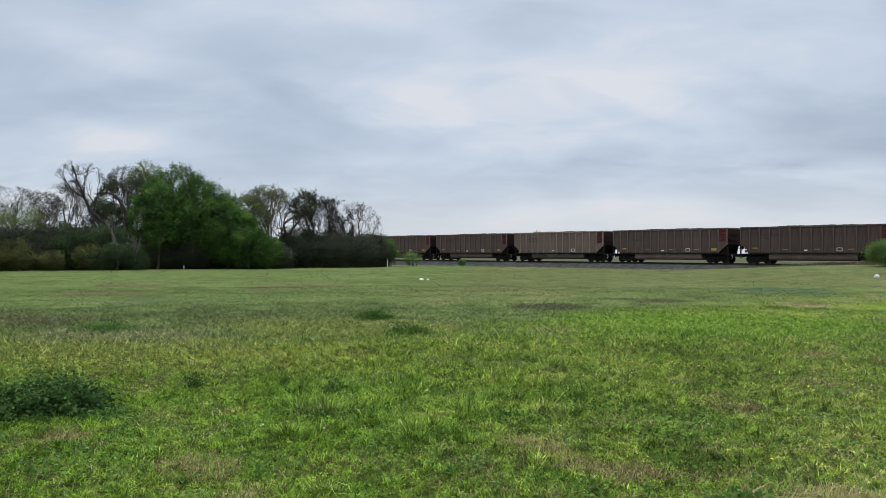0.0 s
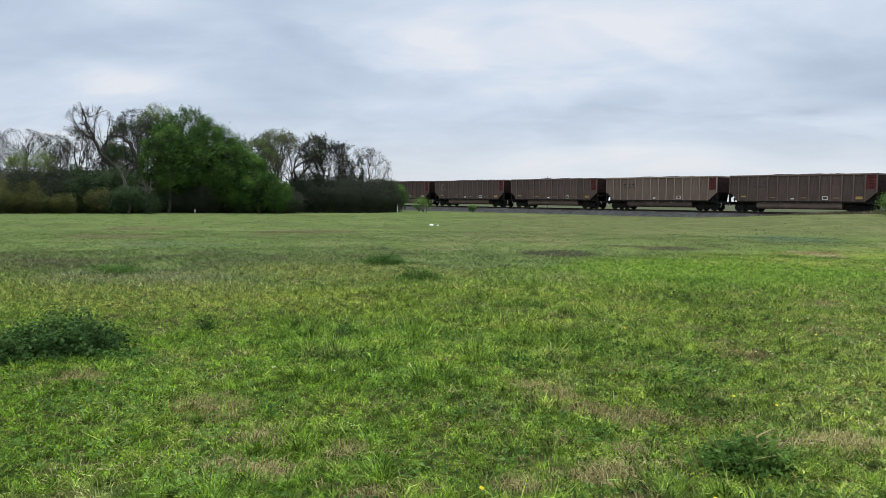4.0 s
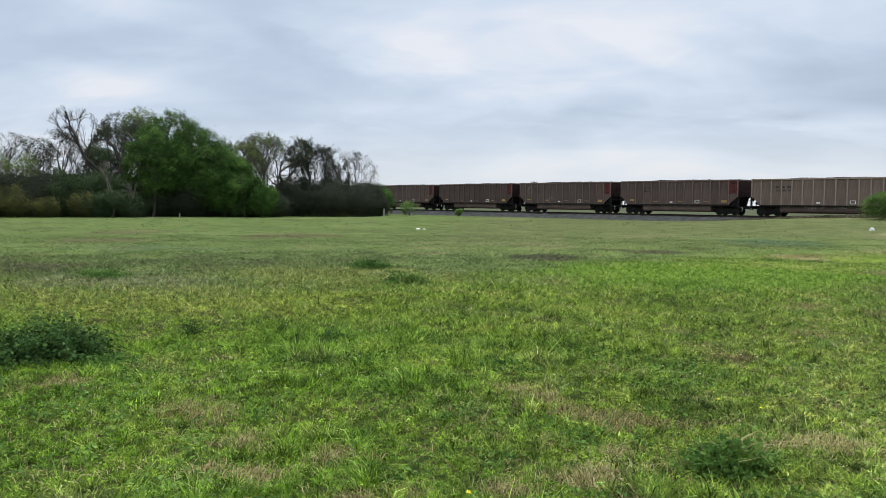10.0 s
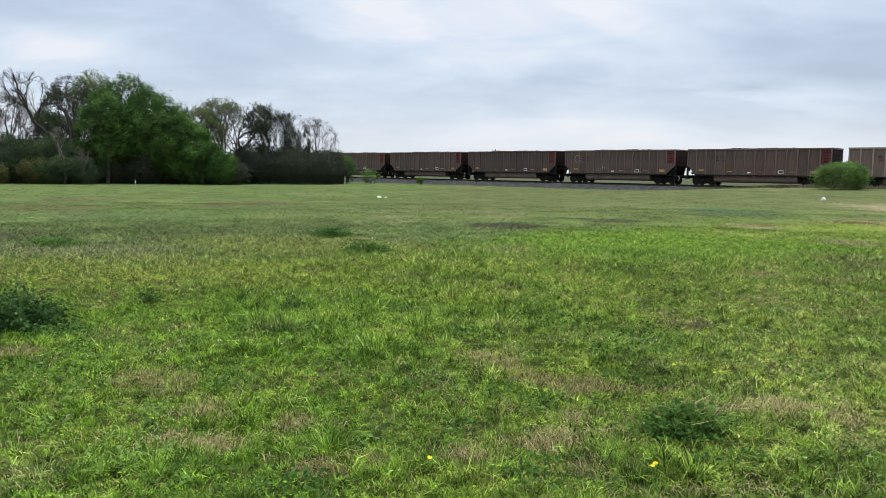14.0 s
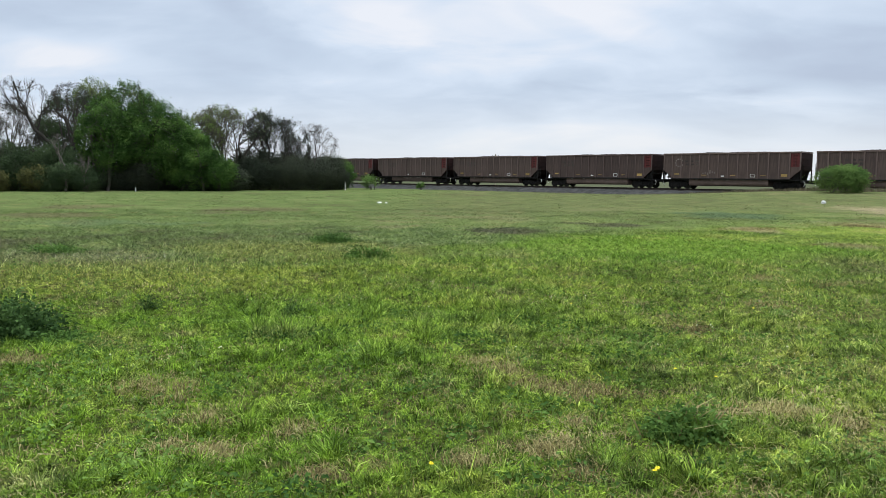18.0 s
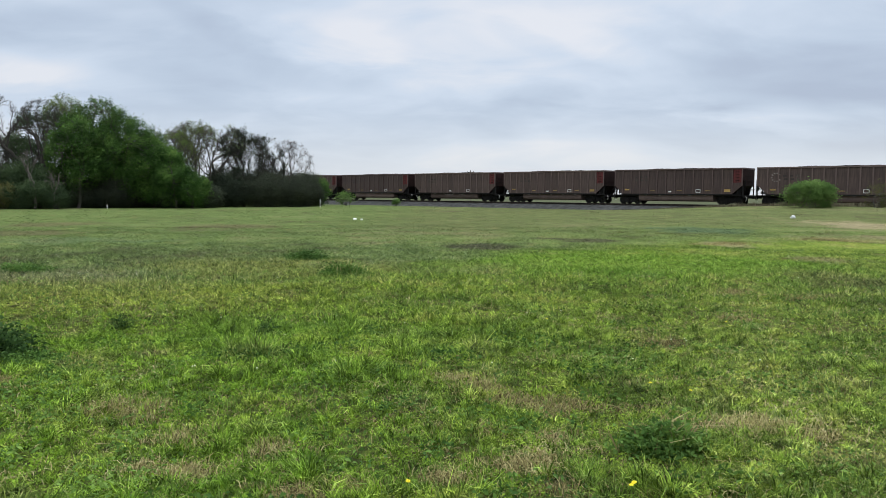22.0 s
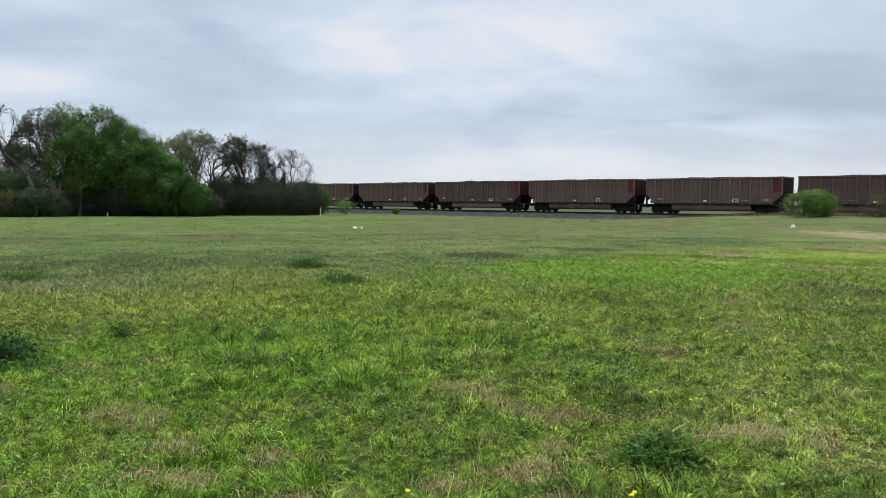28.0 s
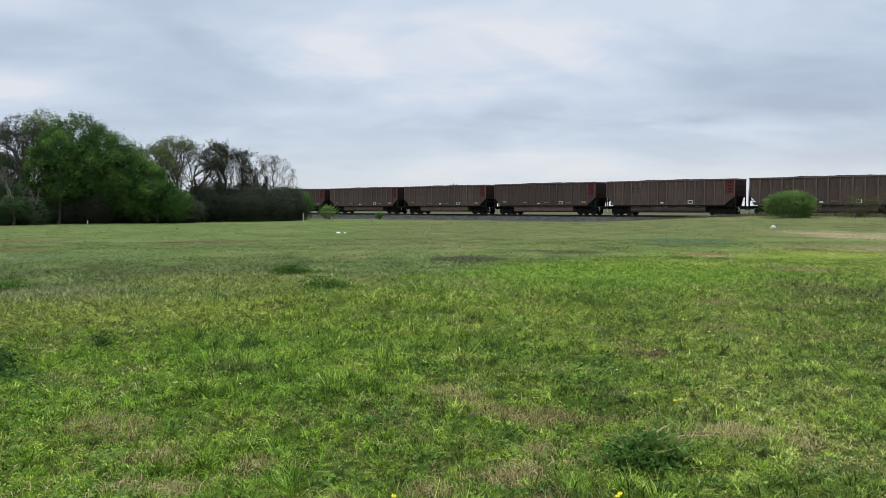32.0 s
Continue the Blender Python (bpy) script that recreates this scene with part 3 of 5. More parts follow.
def side_frame_bm():
    bm = bmesh.new()
    prism_bm(bm, [(-1.12, 0.40), (-0.80, 0.36), (-0.42, 0.17), (0.42, 0.17), (0.80, 0.36), (1.12, 0.40), (1.12, 0.60), (0.62, 0.74), (0.3, 0.80), (-0.3, 0.80), (-0.62, 0.74), (-1.12, 0.60)], -0.07, 0.07)
    for x in (-0.89, 0.89):
        cyl_bm(bm, (x, -0.13, 0.46), (x, 0.13, 0.46), 0.13, sides=10)
    for x in (-0.2, 0, 0.2):
        cyl_bm(bm, (x, -0.0, 0.2), (x, -0.0, 0.5), 0.075, sides=8)
        cyl_bm(bm, (x, -0.11, 0.22), (x, -0.11, 0.48), 0.06, sides=8)
    return bm


SHARED = {}


def shared(name, make, mat):
    """One mesh for alike pieces."""
    key = (name, mat.name)
    if key not in SHARED:
        SHARED[key] = mesh_of(name, make(), mat)
    return SHARED[key]


def build_gondola(paint, post_mat, yellow, scrawl):
    """One loaded coal gondola, built round its middle at rail level, with its red end towards +x."""
    car = new("coal_gondola")
    step = BODY / BAYS
    for side in (-1, 1):
        y = side * WIDE
        for k in range(BAYS):
            x0, x1 = -HALF + k * step, -HALF + (k + 1) * step
            red = k == BAYS - 1
            cut = k in (0, BAYS - 1)
            def panel(x0=x0, x1=x1):
                return prism_bm(bmesh.new(), [(x - (x0 + x1) / 2, z) for x, z in bay_outline(x0, x1)], -0.015, 0.015)
            part("side_panel", shared("side_panel_%d" % (k if cut else 5), panel, paint), None, car, "", ((x0 + x1) / 2, y - side * 0.035, 0))
        for k in range(BAYS + 1):
            x = min(max(-HALF + k * step, -HALF + 0.05), HALF - 0.05)
            low = bay_outline(x, x)[0][1]
            tall = round(TOP - 0.14 - low, 3)
            part("side_post", shared("side_post_%g" % tall, lambda: prism_bm(bmesh.new(), [(-0.055, 0), (0.055, 0), (0.055, tall), (-0.055, tall)], -0.05, 0.05), post_mat), None, car, "", (x, y + side * 0.01, low))
        part("top_chord", box_bm(bmesh.new(), -HALF, HALF, y - 0.07, y + 0.07, TOP - 0.15, TOP, 0.015), post_mat, car)
        part("side_sill", box_bm(bmesh.new(), -HALF + 0.9, HALF - 0.9, y - 0.06, y + 0.035, SILL - 0.13, SILL, 0.01), M_BLACK, car)
        # Stencils: writing too small to read, as bars.
        face = y + side * 0.0
        def plate(name, x, z, w, h, mat, label="", proud=0.012):
            part(name, box_bm(bmesh.new(), x - w / 2, x + w / 2, face - side * 0.02, face - side * 0.02 + side * proud, z - h / 2, z + h / 2), mat, car, label)
        left = -HALF
        for k in range(2):
            plate("red_patch", HALF - step + 0.30 + k * 0.47, 3.02 + 0.02 * k, 0.45, 1.36, M_RED, "faded red painted patch")
        for z in (2.55, 2.85, 3.15, 3.45):
            plate("stencil", HALF - 0.5 * step, z, 0.42, 0.06, M_SOOT_SHADE, "worn bar of writing on the red patch", 0.02)
        for row, z in enumerate((3.0, 2.66)):
            for k, w in enumerate((0.34, 0.34, 0.42)):
                plate("stencil", left + 2.55 * step + k * 0.62 + row * 0.1, z, w, 0.20, M_MARK, "black bar of worn writing")
        if yellow:
            plate("stencil", left + 1.5 * step, 1.62, 0.55, 0.16, M_YELLOW, "yellow bar of writing")
            plate("stencil", HALF - 1.5 * step, 1.52, 0.62, 0.26, M_YELLOW, "yellow bar of writing")
            for k in (4.5, 7.5, 10.5):
                plate("stencil", left + k * step, 1.50, 0.55, 0.06, M_YELLOW, "yellow bar of writing")
        plate("stencil", left + 6.45 * step, 1.40, 0.34, 0.13, M_WHITE, "white bar of writing")
        fx = left + 9.5 * step
        for dx, dz, w, h in ((0, 0.15, 0.5, 0.05), (0, -0.15, 0.5, 0.05), (-0.24, 0, 0.05, 0.25), (0.24, 0, 0.05, 0.25)):
            plate("stencil_frame", fx + dx, 1.48 + dz, w, h, M_WHITE, "white outline of a small square")
        if scrawl and side < 0:
            rng = random.Random(4)
            for k in range(9):  # an open ring, and short strokes lower down
                a = 0.7 + k * 0.62
                plate("scrawl", left + 1.75 * step + 0.42 * math.cos(a), 2.85 + 0.42 * math.sin(a), 0.16, 0.13, M_SCRAWL, "pale sprayed scrawl")
            for k in range(6):
                plate("scrawl", left + 4.4 * step + k * 0.26, 1.75 + rng.uniform(-0.12, 0.12), 0.10, 0.3 * rng.random() + 0.12, M_SCRAWL, "pale sprayed scrawl")
    # Black plates added in the open cut corner to keep it dark.
    for s in (-1, 1):
        part("gusset", prism_bm(bmesh.new(), [(HALF - 1.05, SILL - 0.12), (HALF - 0.32, SILL - 0.12), (HALF - 0.12, 1.98), (HALF - 0.2, 1.98)], s * 1.25 - 0.02, s * 1.25 + 0.02), M_BLACK, car)
    for e in (-1, 1):
        # End sheet: upright above, slanting in below.
        x = e * HALF
        out = [(x, 2.06), (x, TOP - 0.02), (x - e * 0.04, TOP - 0.02), (x - e * 0.04, 2.07), (x - e * 1.1, SILL), (x - e * 1.06, SILL - 0.04)]
        part("end_sheet", prism_bm(bmesh.new(), out, -WIDE + 0.05, WIDE - 0.05), M_SOOT_SHADE, car, "end sheet, sooty and darkened for shade")
        for z in (2.5, 3.1):
            part("end_stiffener", box_bm(bmesh.new(), x - 0.005 if e > 0 else x - 0.05, x + 0.05 if e > 0 else x + 0.005, -WIDE + 0.1, WIDE - 0.1, z, z + 0.1), M_SOOT_SHADE, car)
        part("end_chord", box_bm(bmesh.new(), min(x - e * 0.08, x + e * 0.05), max(x - e * 0.08, x + e * 0.05), -WIDE, WIDE, TOP - 0.14, TOP + 0.005), post_mat, car)
        part("end_platform", box_bm(bmesh.new(), min(x - e * 1.2, x + e * 0.12), max(x - e * 1.2, x + e * 0.12), -1.5, 1.5, SILL - 0.2, SILL - 0.12), M_BLACK, car)
        part("end_sill", box_bm(bmesh.new(), min(x, x + e * 0.12), max(x, x + e * 0.12), -1.55, 1.55, SILL - 0.38, SILL - 0.12), M_BLACK, car)
        for s in (-1, 1):
            part("corner_post", box_bm(bmesh.new(), x - 0.05, x + 0.05, s * 1.52 - 0.04, s * 1.52 + 0.04, SILL - 0.2, 2.1), M_BLACK, car)
            part("brace", cyl_bm(bmesh.new(), (x - e * 0.55, s * 1.5, SILL - 0.15), (x - e * 0.55, s * 1.5, 1.65), 0.035, sides=6), M_BLACK, car)
            part("handrail", cyl_bm(bmesh.new(), (x - e * 0.95, s * 1.55, SILL + 0.42), (x + e * 0.08, s * 1.55, SILL + 0.42), 0.02, sides=6), M_BLACK, car)
        part("handrail", cyl_bm(bmesh.new(), (x + e * 0.1, -1.5, SILL + 0.5), (x + e * 0.1, 1.5, SILL + 0.5), 0.02, sides=6), M_BLACK, car)
        bm = bmesh.new()
        for k in range(6):
            z = SILL - 0.55 + 0.38 * k
            cyl_bm(bm, (x + e * 0.10, -1.5, z), (x + e * 0.10, -1.05, z), 0.016, sides=5)
        for yy in (-1.5, -1.05):
            cyl_bm(bm, (x + e * 0.10, yy, SILL - 0.6), (x + e * 0.10, yy, SILL + 1.45), 0.02, sides=5)
        part("ladder", bm, M_BLACK, car)
        bm = bmesh.new()
        box_bm(bm, min(x, x + e * 0.62), max(x, x + e * 0.62), -0.1, 0.1, 0.70, 0.95)
        box_bm(bm, min(x + e * 0.52, x + e * 0.735), max(x + e * 0.52, x + e * 0.735), -0.2, 0.2, 0.66, 1.0, 0.04)
        part("coupler", bm, M_BLACK, car)
        cu = bpy.data.curves.new("air_hose", "CURVE")
        cu.dimensions, cu.bevel_depth, cu.bevel_resolution = "3D", 0.032, 1
        sp = cu.splines.new("BEZIER")
        sp.bezier_points.add(2)
        pts = ((x + e * 0.05, -0.95, 0.98), (x + e * 0.26, -1.0, 0.72), (x + e * 0.14, -0.95, 0.42))
        for bp, co in zip(sp.bezier_points, pts):
            bp.co, bp.handle_left_type, bp.handle_right_type = co, "AUTO", "AUTO"
        cu.materials.append(M_HOSE)
        hose = new("air_hose", cu)
        hose.parent = car
        tagged(hose, "pale looped air hose")
        bogie = new("bogie", shared("bolster", lambda: box_bm(box_bm(bmesh.new(), -0.2, 0.2, -1.15, 1.15, 0.42, 0.72, 0.03), -0.45, 0.45, -0.4, 0.4, 0.7, 0.86), M_BLACK))
        bogie.parent = car
        bogie.location = (e * (HALF - 1.60), 0, 0)
        for s in (-1, 1):
            part("side_frame", shared("side_frame", side_frame_bm, M_BLACK), None, bogie, "", (0, s * 1.0, 0))
        for w in (-1, 1):
            part("wheelset", shared("wheelset", wheelset_bm, M_WHEEL), None, bogie, "", (w * 0.89, 0, WHEEL_R))
    # The tub hangs between the bogies.
    prof = [(1.46, SILL - 0.08), (1.45, 0.62), (1.40, 0.47), (1.27, 0.37), (1.05, 0.33), (-1.05, 0.33), (-1.27, 0.37), (-1.40, 0.47), (-1.45, 0.62), (-1.46, SILL - 0.08)]
    bm = bmesh.new()
    x0, x1 = -HALF + 3.0, HALF - 3.15
    a = [bm.verts.new((x0, y, z)) for y, z in prof]
    b = [bm.verts.new((x1, y, z)) for y, z in prof]
    bm.faces.new(a), bm.faces.new(b[::-1])
    for k in range(len(prof)):
        bm.faces.new((a[k - 1], b[k - 1], b[k], a[k]))
    bmesh.ops.recalc_face_normals(bm, faces=bm.faces[:])
    part("tub", bm, M_TUB, car, "brown rounded steel tub")
    for k in range(5):
        xx = x0 + (k + 0.5) * (x1 - x0) / 5
        part("tub_clip", box_bm(bmesh.new(), xx - 0.14, xx + 0.14, -1.50, -1.44, SILL - 0.22, SILL - 0.14), M_SCRAWL, car, "pale clip")
    if not yellow:
        rng = random.Random(9)
        for k in range(9):
            xx = -1.6 + k * 0.32 + (0.9 if k > 4 else 0)
            part("scrawl", box_bm(bmesh.new(), xx, xx + 0.2, -1.475, -1.44, 0.80 + rng.random() * 0.08, 0.93 + rng.random() * 0.06), M_SCRAWL, car, "pale sprayed scrawl")
    for e in (-1, 1):
        a, b = sorted((e * (HALF - 0.55), e * (HALF - 2.98)))
        part("bolster_shroud", box_bm(bmesh.new(), a, b, -1.40, 1.40, 0.90, SILL - 0.1, 0.02), M_BLACK, car)
    part("centre_sill", box_bm(bmesh.new(), -HALF - 0.05, HALF + 0.05, -0.28, 0.28, 0.86, SILL - 0.1), M_BLACK, car)
    part("floor", box_bm(bmesh.new(), -HALF + 1.05, HALF - 1.05, -WIDE + 0.05, WIDE - 0.05, SILL - 0.06, SILL), M_BLACK, car)
    part("brake_wheel", cyl_bm(cyl_bm(bmesh.new(), (-HALF - 0.16, -0.75, 1.75), (-HALF - 0.2, -0.75, 1.75), 0.26, sides=16), (-HALF, -0.75, 1.75), (-HALF - 0.17, -0.75, 1.75), 0.04), M_BLACK, car)
    part("brake_cylinder", cyl_bm(bmesh.new(), (-HALF + 0.2, -0.9, 1.32), (-HALF + 0.85, -0.9, 1.32), 0.14, sides=12), M_SCRAWL, car, "pale brake cylinder")
    part("air_tank", cyl_bm(bmesh.new(), (-HALF + 0.25, -0.35, 1.3), (-HALF + 0.95, -0.35, 1.3), 0.17, sides=12), M_SCRAWL, car, "pale air tank")
    part("coal_load", COAL, None, car, "heaped dark coal")
    tagged(car, {"tan": "tan-grey ribbed coal gondola with a red end panel, heaped with coal", "brown": "brown ribbed coal gondola with yellow stencils, heaped with coal",
                 "umber": "dark umber ribbed coal gondola with a red end, heaped with coal"}["tan" if not yellow else "brown" if scrawl is not None else "umber"],
           "freight wagon", "coal train")
    return car


COAL = lumpy_coal()
CARS = []  # (wagon, place of its middle along the track at the start)
S0 = 26.88 + HALF
ORDER = {-6: "tan", -8: "scrawl", -3: "umber", -4: "umber", -9: "umber", -12: "umber", -15: "umber", -11: "tan2"}


def car_pose(s):
    return Matrix.Translation(ACROSS * TRACK_D + ALONG * s + Vector((0, 0, RAIL_Z))) @ Matrix.Rotation(PHI, 4, "Z")


def build_train():
    models = {}
    for n in range(-17, -2):
        kind = ORDER.get(n, "brown")
        at = S0 + n * PITCH
        if kind not in models:
            base = {"scrawl": "brown", "tan2": "brown"}.get(kind, kind)
            ob = build_gondola(*PAINTS[base], kind not in ("tan", "tan2"), True if kind == "scrawl" else None if kind == "umber" else False)
            if kind == "scrawl":
                tagged(ob, "brown ribbed coal gondola with a pale sprayed scrawl, heaped with coal")
            models[kind] = ob
            ob.matrix_world = car_pose(at)
        else:
            ob = copy_thing(models[kind], car_pose(at))
        CARS.append((ob, at))


build_train()

# ---- trees ----


def tubes(paths, sides):
    """Tapered tubes: paths of (points, radii)."""
    V, Fq, base = [], [], 0
    ring = np.linspace(0, 2 * np.pi, sides, endpoint=False)
    for pts, rad in paths:
        pts = np.asarray(pts, float)
        d = np.gradient(pts, axis=0)
        d /= np.linalg.norm(d, axis=1, keepdims=True) + 1e-9
        ref = np.where(np.abs(d[:, 2:3]) > 0.9, [[1.0, 0, 0]], [[0, 0, 1.0]])
        u = np.cross(d, ref)
        u /= np.linalg.norm(u, axis=1, keepdims=True) + 1e-9
        w = np.cross(d, u)
        v = pts[:, None] + np.asarray(rad)[:, None, None] * (np.cos(ring)[None, :, None] * u[:, None] + np.sin(ring)[None, :, None] * w[:, None])
        V.append(v.reshape(-1, 3))
        m = len(pts)
        i, j = np.meshgrid(np.arange(m - 1), np.arange(sides), indexing="ij")
        k = (j + 1) % sides
        Fq.append(base + np.stack([i * sides + j, i * sides + k, (i + 1) * sides + k, (i + 1) * sides + j], -1).reshape(-1, 4))
        base += m * sides
    return np.concatenate(V), np.concatenate(Fq)


def bend(rng, a, b, n, wild, rise=0.0):
    """A crooked line from a to b."""
    k = np.linspace(0, 1, n)[:, None]
    line = a + (b - a) * k
    off = rng.normal(0, 1, (n, 3)).cumsum(0) * wild * np.linalg.norm(b - a) / n
    off -= off[0] + (off[-1] - off[0]) * k
    line = line + off
    line[:, 2] += rise * np.linalg.norm(b - a) * (k[:, 0] * (1 - k[:, 0])) * 2
    return line


def leaves(rng, centres, spread, size, flat=0.5):
    """Two-triangle leaves, a little folded, round the centres."""
    n = len(centres)
    c = centres + rng.normal(0, 1, (n, 3)) * spread
    u = rng.normal(0, 1, (n, 3))
    u[:, 2] *= flat
    u /= np.linalg.norm(u, axis=1, keepdims=True)
    w = np.cross(u, rng.normal(0, 1, (n, 3)))
    w /= np.linalg.norm(w, axis=1, keepdims=True) + 1e-9
    s = size * rng.uniform(0.6, 1.5, (n, 1))
    v = np.stack([c - u * s, c + w * s * 0.55, c + u * s, c - w * s * 0.55], 1)
    v[:, 1::2, 2] += (s * 0.25)
    f = np.arange(n * 4).reshape(n, 4)
    tri = np.concatenate([f[:, [0, 1, 2]], f[:, [0, 2, 3]]])
    return v.reshape(-1, 3), tri


def thin_tubes(P, R, sides=3):
    """Many short tapered tubes at once: P (n, k, 3) points, R (n, k) radii."""
    n, k, _ = P.shape
    d = P[:, -1] - P[:, 0]
    d /= np.linalg.norm(d, axis=1, keepdims=True) + 1e-9
    ref = np.where(np.abs(d[:, 2:3]) > 0.9, [[1.0, 0, 0]], [[0, 0, 1.0]])
    u = np.cross(d, ref)
    u /= np.linalg.norm(u, axis=1, keepdims=True) + 1e-9
    w = np.cross(d, u)
    a = np.linspace(0, 2 * np.pi, sides, endpoint=False)
    ring = np.cos(a)[None, :, None] * u[:, None] + np.sin(a)[None, :, None] * w[:, None]
    V = P[:, :, None] + R[:, :, None, None] * ring[:, None]
    i, j = np.meshgrid(np.arange(k - 1), np.arange(sides), indexing="ij")
    nx = (j + 1) % sides
    q = np.stack([i * sides + j, i * sides + nx, (i + 1) * sides + nx, (i + 1) * sides + j], -1).reshape(-1, 4)
    return V.reshape(-1, 3), (q[None] + (np.arange(n) * k * sides)[:, None, None]).reshape(-1, 4)


def joined(sets):
    start = np.cumsum([0] + [len(v) for v, f in sets[:-1]])
    return np.concatenate([v for v, f in sets]), np.concatenate([f + k for (v, f), k in zip(sets, start)])


def unit(v):
    return v / (np.linalg.norm(v, axis=-1, keepdims=True) + 1e-9)


def grow(rng, S, D, L, R, levels, split, angle, ratio, up, centre, half):
    """Branches that fork again and again: for each level the points (n, 3, 3) and radii (n, 3), kept inside an uneven egg."""
    out = []
    for lv in range(levels):
        n = len(S)
        E = S + D * L[:, None] + rng.normal(0, 0.06, (n, 3)) * L[:, None]
        over = np.linalg.norm((E - centre) / half, axis=1)
        limit = rng.uniform(0.93, 1.12, n)
        pull = np.where(over > limit, limit / (over + 1e-9), 1.0)[:, None]
        E = np.where(pull < 1, centre + (E - centre) * pull, E)
        M = (S + E) / 2 + rng.normal(0, 0.075, (n, 3)) * L[:, None]
        P = np.stack([S, M, E], 1)
        out.append((P, np.stack([R, R * 0.85, R * 0.68], 1)))
        if lv == levels - 1:
            break
        k = rng.uniform(0.35, 0.95, (n, split))
        k[:, 0] = 1.0
        c = np.where((k < 0.5)[..., None], S[:, None] + (M - S)[:, None] * (k * 2)[..., None], M[:, None] + (E - M)[:, None] * (k * 2 - 1)[..., None])
        side = unit(np.cross(D[:, None], rng.normal(0, 1, (n, split, 3))))
        wide = np.tan(angle * rng.uniform(0.45, 1.25, (n, split, 1)))
        wide[:, 0] *= 0.45
        nd = unit(unit(E - S)[:, None] + side * wide + np.array([0, 0, up]))
        S, D = c.reshape(-1, 3), nd.reshape(-1, 3)
        L = (L[:, None] * ratio * rng.uniform(0.65, 1.25, (n, split))).ravel()
        R = np.repeat(R, split) * 0.60
    return out


def build_tree(name, az, d, height, radius, seed, leaf=None, per_tip=6, leaf_size=0.1, bark=None, fork=0.2, lean=(0, 0), limbs=9, levels=5, split=3, low=0.28, stems=1, label="", category="tree", spread=0.25, group="", angle=0.62, up=0.12,
               width=1.0, thin=1.0, drawn=9, line=(), ratio=0.66, clumps=0):
    """A tree: trunk, limbs that fork into an egg-shaped crown, twigs, and leaves round the last twigs.
    line: the trunk's way as (sideways, up) where it is crooked; clumps: leafy sprays that fill the crown's lower part."""
    rng = np.random.default_rng(seed)
    bark = bark or M_BARK
    root = new(name)
    root.location = ground_at(az, d)
    right = np.array([math.cos(radians(az)), -math.sin(radians(az)), 0])
    centre = np.array([lean[0], lean[1], height * (low + (1 - low) / 2)])
    half = np.array([radius * width, radius, height * (1 - low) / 2])
    thick = (0.020 * height / stems ** 0.5 + 0.03) * (0.6 + 0.4 * thin)
    trunks, S, E, R = [], [], [], []
    for st in range(stems):
        a0, away = rng.uniform(0, 6.28), 0.45 * radius * (stems > 1) * rng.uniform(0.2, 1)
        foot = np.array([away * math.cos(a0), away * math.sin(a0), -0.12])
        if line:
            way = np.array([right * p + [0, 0, q] for p, q in line])
            way[0, 2] = -0.12
            k = np.linspace(0, len(way) - 1, 22)
            way = np.stack([np.interp(k, np.arange(len(way)), way[:, c]) for c in range(3)], -1) + rng.normal(0, 0.05, (22, 3))
        else:
            top = np.array([lean[0] * 0.9, lean[1] * 0.9, height * (0.78 if stems == 1 else 0.5)])
            top = top + rng.normal(0, 0.22 * radius if stems > 1 else 0.3, 3) * [1, 1, 0.3]
            way = bend(rng, foot, top, 10, 0.30)
        n = len(way)
        trunks.append((way, thick * np.linspace(1, 0.28, n)))
        for k in range(max(2, limbs // stems)):
            f = fork + (0.92 - fork) * rng.uniform(0, 1) ** (1.25 if fork < 0.3 else 1.0)
            i = min(n - 1, int(f * n))
            u = rng.normal(0, 1, 3)
            u[2] = rng.uniform(-0.75, 1.0) + 0.5 * f
            end = centre + half * unit(u) * rng.uniform(0.85, 1.0)
            end[2] = max(end[2], height * low * 0.9 + 0.05)
            S.append(way[i]), E.append(end), R.append(thick * (1 - 0.7 * i / n) * rng.uniform(0.45, 0.65) * (0.5 + 0.5 * thin))
    S, E, R = np.array(S), np.array(E), np.array(R)
    reach = np.linalg.norm(E - S, axis=1)
    way = unit(unit(E - S) + [0, 0, 0.18])
    parts_ = grow(rng, S, way, reach / (1 + ratio + ratio ** 2) * 1.3, R, levels, split, angle, ratio, up, centre, half)
    if stems == 1:
        P, Q = parts_[0]
        for k in range(len(P)):
            V, Fq = thin_tubes(P[k:k + 1], Q[k:k + 1], 6)
            part("limb", raw_mesh("limb", V, Fq, bark, True), None, root)
    V, Fq = tubes(trunks, 8)
    part("trunk", raw_mesh("trunk", V, Fq, bark, True), None, root)
    least = 0.0045 + 0.004 * thin
    twig = [thin_tubes(P, np.maximum(Q, least), 3) for P, Q in parts_[1 if stems == 1 else 0:drawn]]
    if twig:
        V, Fq = joined(twig)
        tagged(part("branching", raw_mesh("branching", V, Fq, bark), None, root), kind="stuff")
    if leaf is not None:
        tips = np.concatenate([parts_[-1][0][:, 2], parts_[-1][0][:, 1], parts_[-2][0][:, 2]])
        whole = rng.poisson(per_tip, len(tips)) if per_tip > 2 else (rng.uniform(0, 1, len(tips)) < per_tip / 2) * 2
        tips = np.repeat(tips, whole, axis=0)
        if clumps:
            u = unit(rng.normal(0, 1, (clumps, 3)))
            u[:, 2] = np.where(u[:, 2] > 0.3, -u[:, 2], u[:, 2])
            c = centre + half * u * rng.uniform(0.45, 1.0, (clumps, 1))
            c = np.repeat(c, 70, axis=0)
